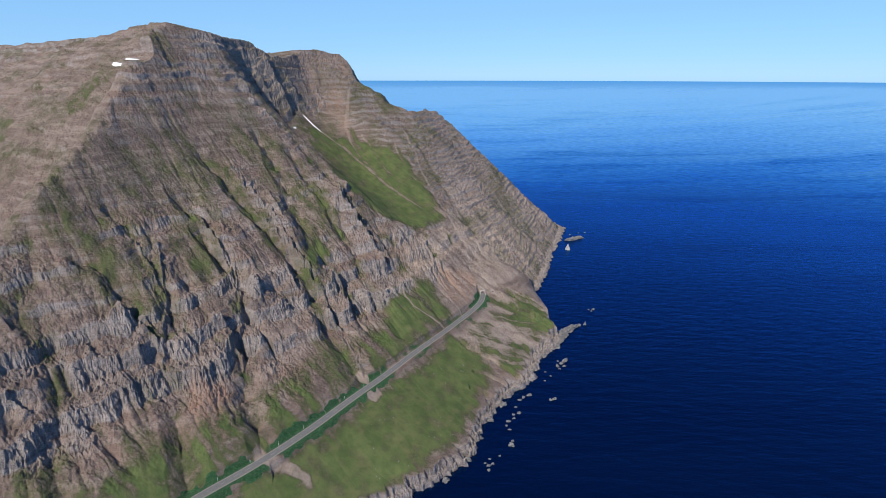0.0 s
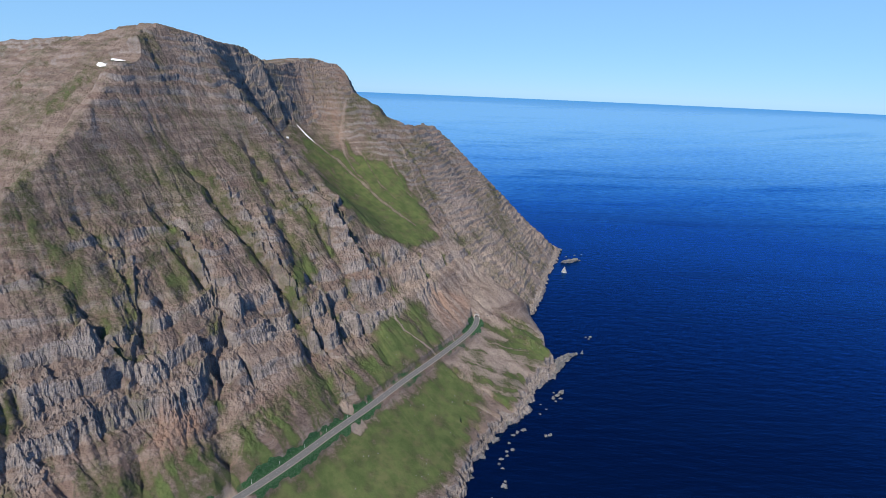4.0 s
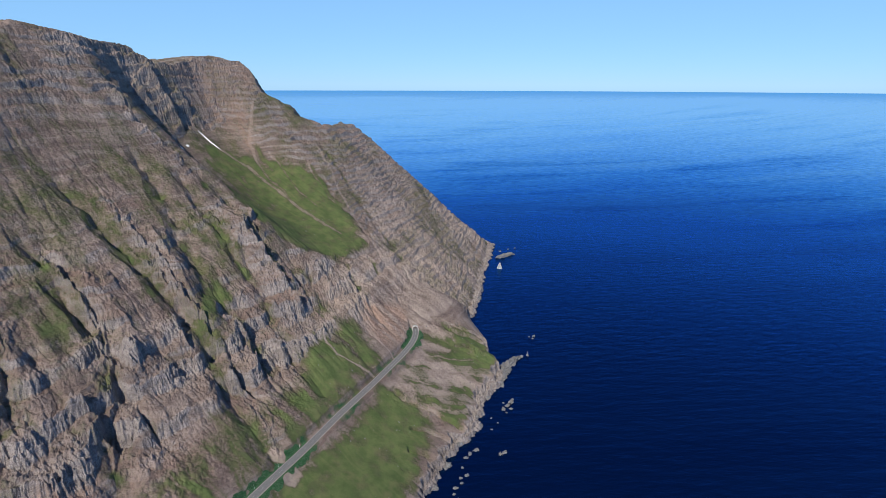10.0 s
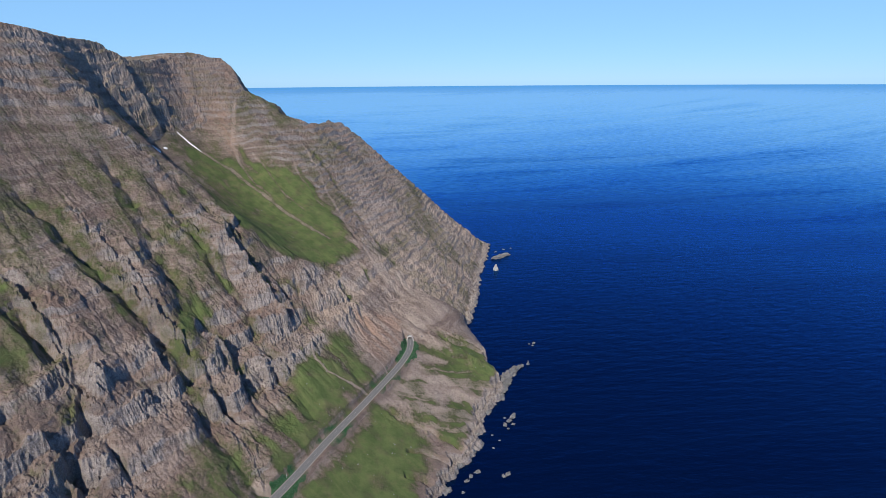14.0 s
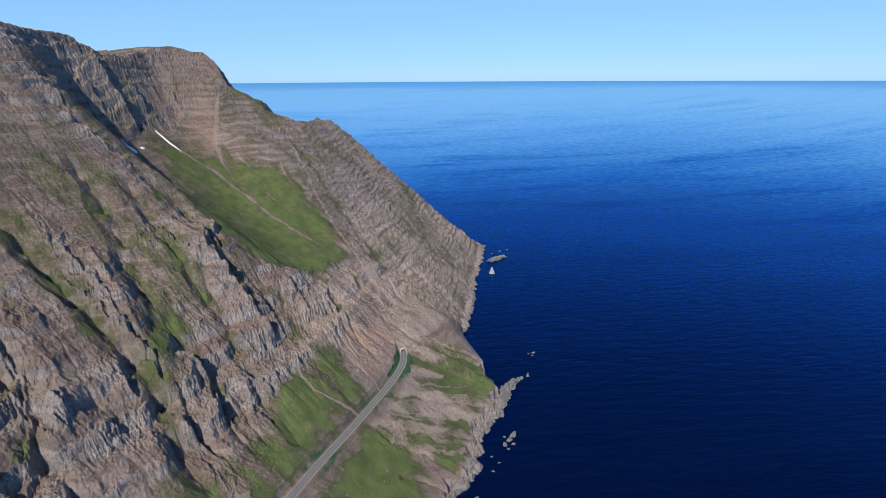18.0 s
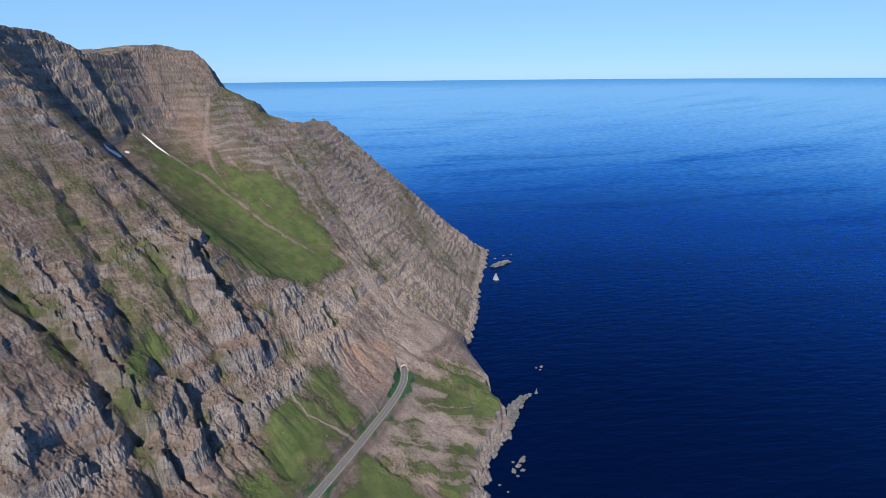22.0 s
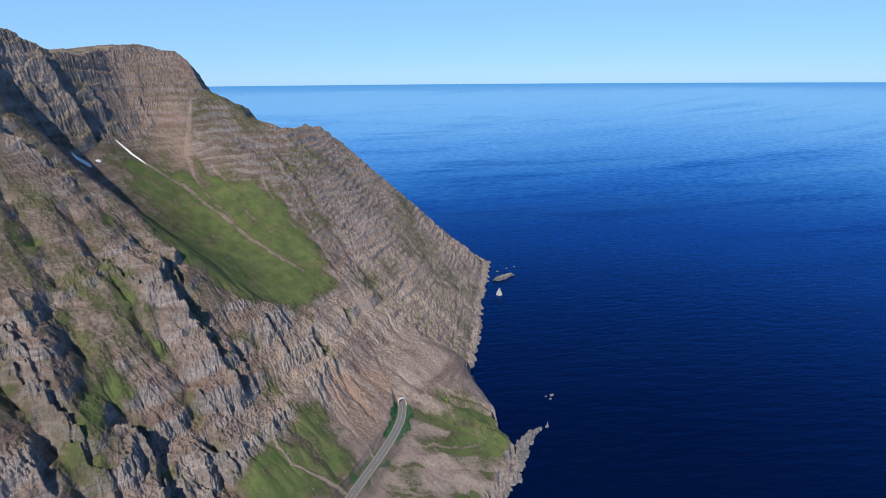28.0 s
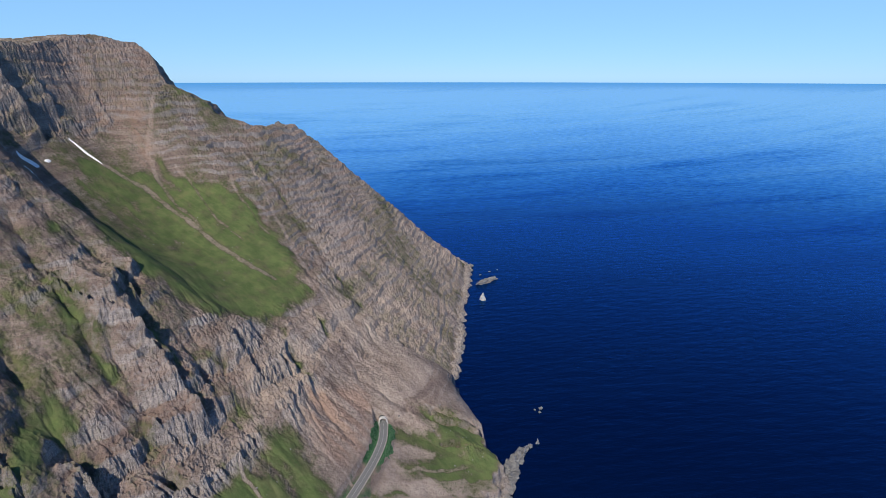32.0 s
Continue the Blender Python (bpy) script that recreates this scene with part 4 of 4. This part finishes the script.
SHELVES = [(205, -155, 6, 4, 5, 20), (222, -160, 7, 5, 4.5, 60), (238, -152, 5, 4, 6, 10), (286, -156, 6, 4, 4, 60), (325, -162, 11, 8, 4.5, 63), (346, -162, 13, 9, 5.5, 66),
           (362, -162, 13, 10, 6, 50), (373, -161, 14, 10, 7, 60), (383, -164, 13, 8.5, 6.5, 50), (393, -167, 11, 7, 6.5, 60), (401, -171, 9, 5.5, 6.5, 60), (406, -174, 6, 3.6, 5, 55), (412, -178, 4, 2.6, 4.5, 60), (180, -148, 5, 4, 6, 30), (140, -145, 6, 4, 5, 45), (104, -143, 5, 4, 4, 30),
           (66, -143, 5, 4, 4, 20), (26, -146, 5, 4, 4, 0), (-12, -140, 5, 4, 3.5, 50), (985, 0, 7, 5, 9, 0), (960, -6, 6, 5, 7, 30), (620, -58, 6, 5, 7, 60), (585, -59, 6, 4, 6, 40)]


def build_shore():
    for n, (s, u, a, b, c, turn) in enumerate(SKERRIES):
        rock_thing("sea_rock", s, u, (a, b, 1.5 * c), turn, n * 1.7 + 3, "wet grey rock standing in the sea off the shore", group="rocks in the sea", foot=-0.25 * c)
    rock_thing("sea_stack", 811, -57, (6.5, 5.5, 19), 20, 41.0, "pale tapering sea stack rising from the water", "sea stack", foot=-2, mat=M_STACK, taper=0.75)
    rock_thing("sea_stack", 420, -186, (2.8, 2.2, 7), 20, 47.0, "small pointed rock at the end of the spit", "sea stack", foot=-1, taper=0.7)
    for n, (s, u, a, b, c, turn) in enumerate(SHELVES):
        rock_thing("shore_crag", s, u, (a, b, c), turn, n * 2.3 + 60, "pale weathered crag at the foot of the grassy sea cliff", group="crags along the shore", foot=-0.2 * c)


def build_snow():
    # s, u, half length, half width, turn from the s axis
    for n, (s, u, a, b, turn) in enumerate([(371, 386, 10, 5, -50), (341, 352, 9, 3, -50), (394, 388, 4, 2.2, 0), (450, 392, 20, 1.6, -80), (115, 452, 34, 5.5, 88)]):
        rings, sides = 8, 40
        bm = bmesh.new()
        ca, sa = math.cos(radians(turn)), math.sin(radians(turn))
        rows = []
        for k in range(rings + 1):
            row = []
            for j in range(sides):
                ang = j * 2 * math.pi / sides
                wob = 1 + 0.3 * noise.noise(Vector((1.6 * math.cos(ang), 1.6 * math.sin(ang), n * 5.0))) + 0.15 * noise.noise(Vector((5 * math.cos(ang), 5 * math.sin(ang), n * 3.0)))
                p, q = a * wob * k / rings * math.cos(ang), b * wob * k / rings * math.sin(ang)
                row.append((s + p * ca - q * sa, u + p * sa + q * ca, k / rings))
            rows.append(row)
        flat_ = np.array([p for row in rows for p in row])
        z, _ = land(flat_[:, 0], flat_[:, 1], n != 4)
        x, y = to_xy(flat_[:, 0], flat_[:, 1])
        lift = 3.2 if n == 4 else 1.3
        verts = [bm.verts.new((x[i], y[i], z[i] + lift - 1.7 * flat_[i, 2] ** 4)) for i in range(len(flat_))]
        for k in range(rings):
            for j in range(sides):
                i = (j + 1) % sides
                face = [verts[k * sides + j], verts[(k + 1) * sides + j], verts[(k + 1) * sides + i], verts[k * sides + i]]
                bm.faces.new(face)
        bmesh.ops.remove_doubles(bm, verts=bm.verts, dist=0.001)
        tagged(link_mesh("snow_patch", bm, M_SNOW), "dirty white patch of old snow lying on the scree", "snow patch", "snow patches on the mountain")


def build_posts():
    first = None
    for s in list(np.arange(-226, 70, 31.0)):
        p, n = road_point(s)
        x, y = to_xy(*(p + n * 6.0))
        at = pose(x, y, height(*(p + n * 6.0)) - 0.1, 0, 0, 30)
        if first is None:
            first = tagged(new("snow_pole"), "tall pale snow marker pole beside the coast road", "marker pole", "marker poles along the road")
            first.matrix_world = at
            part("pole", rod(bmesh.new(), 0, 0, 0, 4.6, 0.11, 0.08), M_WHITE, first)
            part("footing", rod(bmesh.new(), 0, 0, -0.3, 0.25, 0.28, 0.24), M_CONCRETE, first)
            part("band", rod(bmesh.new(), 0, 0, 4.0, 4.3, 0.115, 0.115), M_STEEL, first)
        else:
            copy_thing(first, at)
    first = None
    for s, off in ((286, -4.2), (304, -4.2), (320, -4.2), (334, -4.4), (300, 4.2), (322, 4.2)):
        p, n = road_point(s)
        x, y = to_xy(*(p + n * off))
        at = pose(x, y, ROAD_Z - 0.1, 0, 0, 0)
        if first is None:
            first = tagged(new("edge_marker"), "short white edge marker post by the tunnel approach", "marker post", "edge markers at the tunnel")
            first.matrix_world = at
            bm = bmesh.new()
            part("post", box(bm, -0.11, 0.11, -0.08, 0.08, 0, 1.25), M_WHITE, first)
            part("reflector", box(bmesh.new(), -0.115, 0.115, -0.085, 0.085, 0.95, 1.12), M_STEEL, first)
        else:
            copy_thing(first, at)
    x, y = to_xy(352, -45)
    z = height(352, -45)
    sign = tagged(new("road_sign"), "dark notice board on two posts beside the tunnel lay-by", "road sign")
    sign.matrix_world = pose(x, y, z - 0.2, 0, 0, 10)
    part("panel", box(bmesh.new(), -1.1, 1.1, -0.06, 0.06, 1.1, 2.7), M_DARK, sign)
    for px in (-0.8, 0.8):
        part("post", rod(bmesh.new(), px, 0.1, 0, 2.7, 0.06, 0.06), M_STEEL, sign)


def build_boulders():
    rng = np.random.RandomState(5)
    kinds = [lump(200 + k, (1.0, 0.8, 0.7), 2) for k in range(4)]
    meshes = []
    for bm in kinds:
        me = bpy.data.meshes.new("boulder")
        bm.to_mesh(me)
        bm.free()
        me.materials.append(M_SHORE)
        meshes.append(me)
    spots = [(rng.uniform(-60, 200), rng.uniform(-125, -50)) for _ in range(46)] + [(rng.uniform(320, 405), rng.uniform(-140, -75)) for _ in range(22)] + [(rng.uniform(380, 500), rng.uniform(140, 260)) for _ in range(24)]
    spots += [(rng.uniform(100, 260), rng.uniform(-20, 30)) for _ in range(16)]
    z, _ = land(np.array([p[0] for p in spots]), np.array([p[1] for p in spots]))
    for n, (s, u) in enumerate(spots):
        x, y = to_xy(s, u)
        ob = new("boulder", meshes[n % 4])
        size = rng.uniform(0.45, 1.15)
        ob.matrix_world = pose(x, y, z[n] - 0.1 * size, 0, 0, rng.uniform(0, 360)) @ Matrix.Diagonal((size, size, size, 1))
        tagged(ob, "pale fallen boulder lying in the grass", "boulder", "boulders on the grass")


def build_lupins():
    """Low plants along both sides of the road."""
    rng = np.random.RandomState(11)
    s = rng.uniform(-320, 340, 9000)
    off = rng.uniform(5.2, 12.5, len(s)) * rng.choice([-1, 1], len(s))
    u = np.interp(s, *np.array(ROAD).T) + off
    z, k = land(s, u)
    _, _, v = covers(s, u, z, k)
    pick = v > 0.55
    s, u, z = s[pick], u[pick], z[pick]
    x, y = to_xy(s, u)
    shape = np.array([(1, 0, 0.2), (0.2, 0.9, 0.3), (-0.9, 0.3, 0.1), (-0.2, -1, 0.25), (0.1, 0.1, 1.0), (0, 0, -0.4)])
    tris = np.array([(0, 1, 4), (1, 2, 4), (2, 3, 4), (3, 0, 4), (1, 0, 5), (2, 1, 5), (3, 2, 5), (0, 3, 5)])
    size, turn = rng.uniform(0.4, 0.95, len(s)), rng.uniform(0, 6.28, len(s))
    c, n = np.cos(turn)[:, None], np.sin(turn)[:, None]
    px = x[:, None] + size[:, None] * (c * shape[:, 0] - n * shape[:, 1])
    py = y[:, None] + size[:, None] * (n * shape[:, 0] + c * shape[:, 1])
    pz = z[:, None] + size[:, None] * 0.8 * shape[:, 2]
    verts = np.stack([px, py, pz], -1).reshape(-1, 3)
    faces = (tris[None] + 6 * np.arange(len(s))[:, None, None]).reshape(-1, 3)
    me = bpy.data.meshes.new("roadside_plants")
    me.from_pydata(verts.tolist(), [], faces.tolist())
    me.materials.append(M_LUPIN)
    tagged(new("roadside_plants", me), "dark green leafy plants along the road verge", "plants", kind="stuff")


build_road()
build_lupins()
build_portal()
build_shore()
build_snow()
build_posts()
build_boulders()
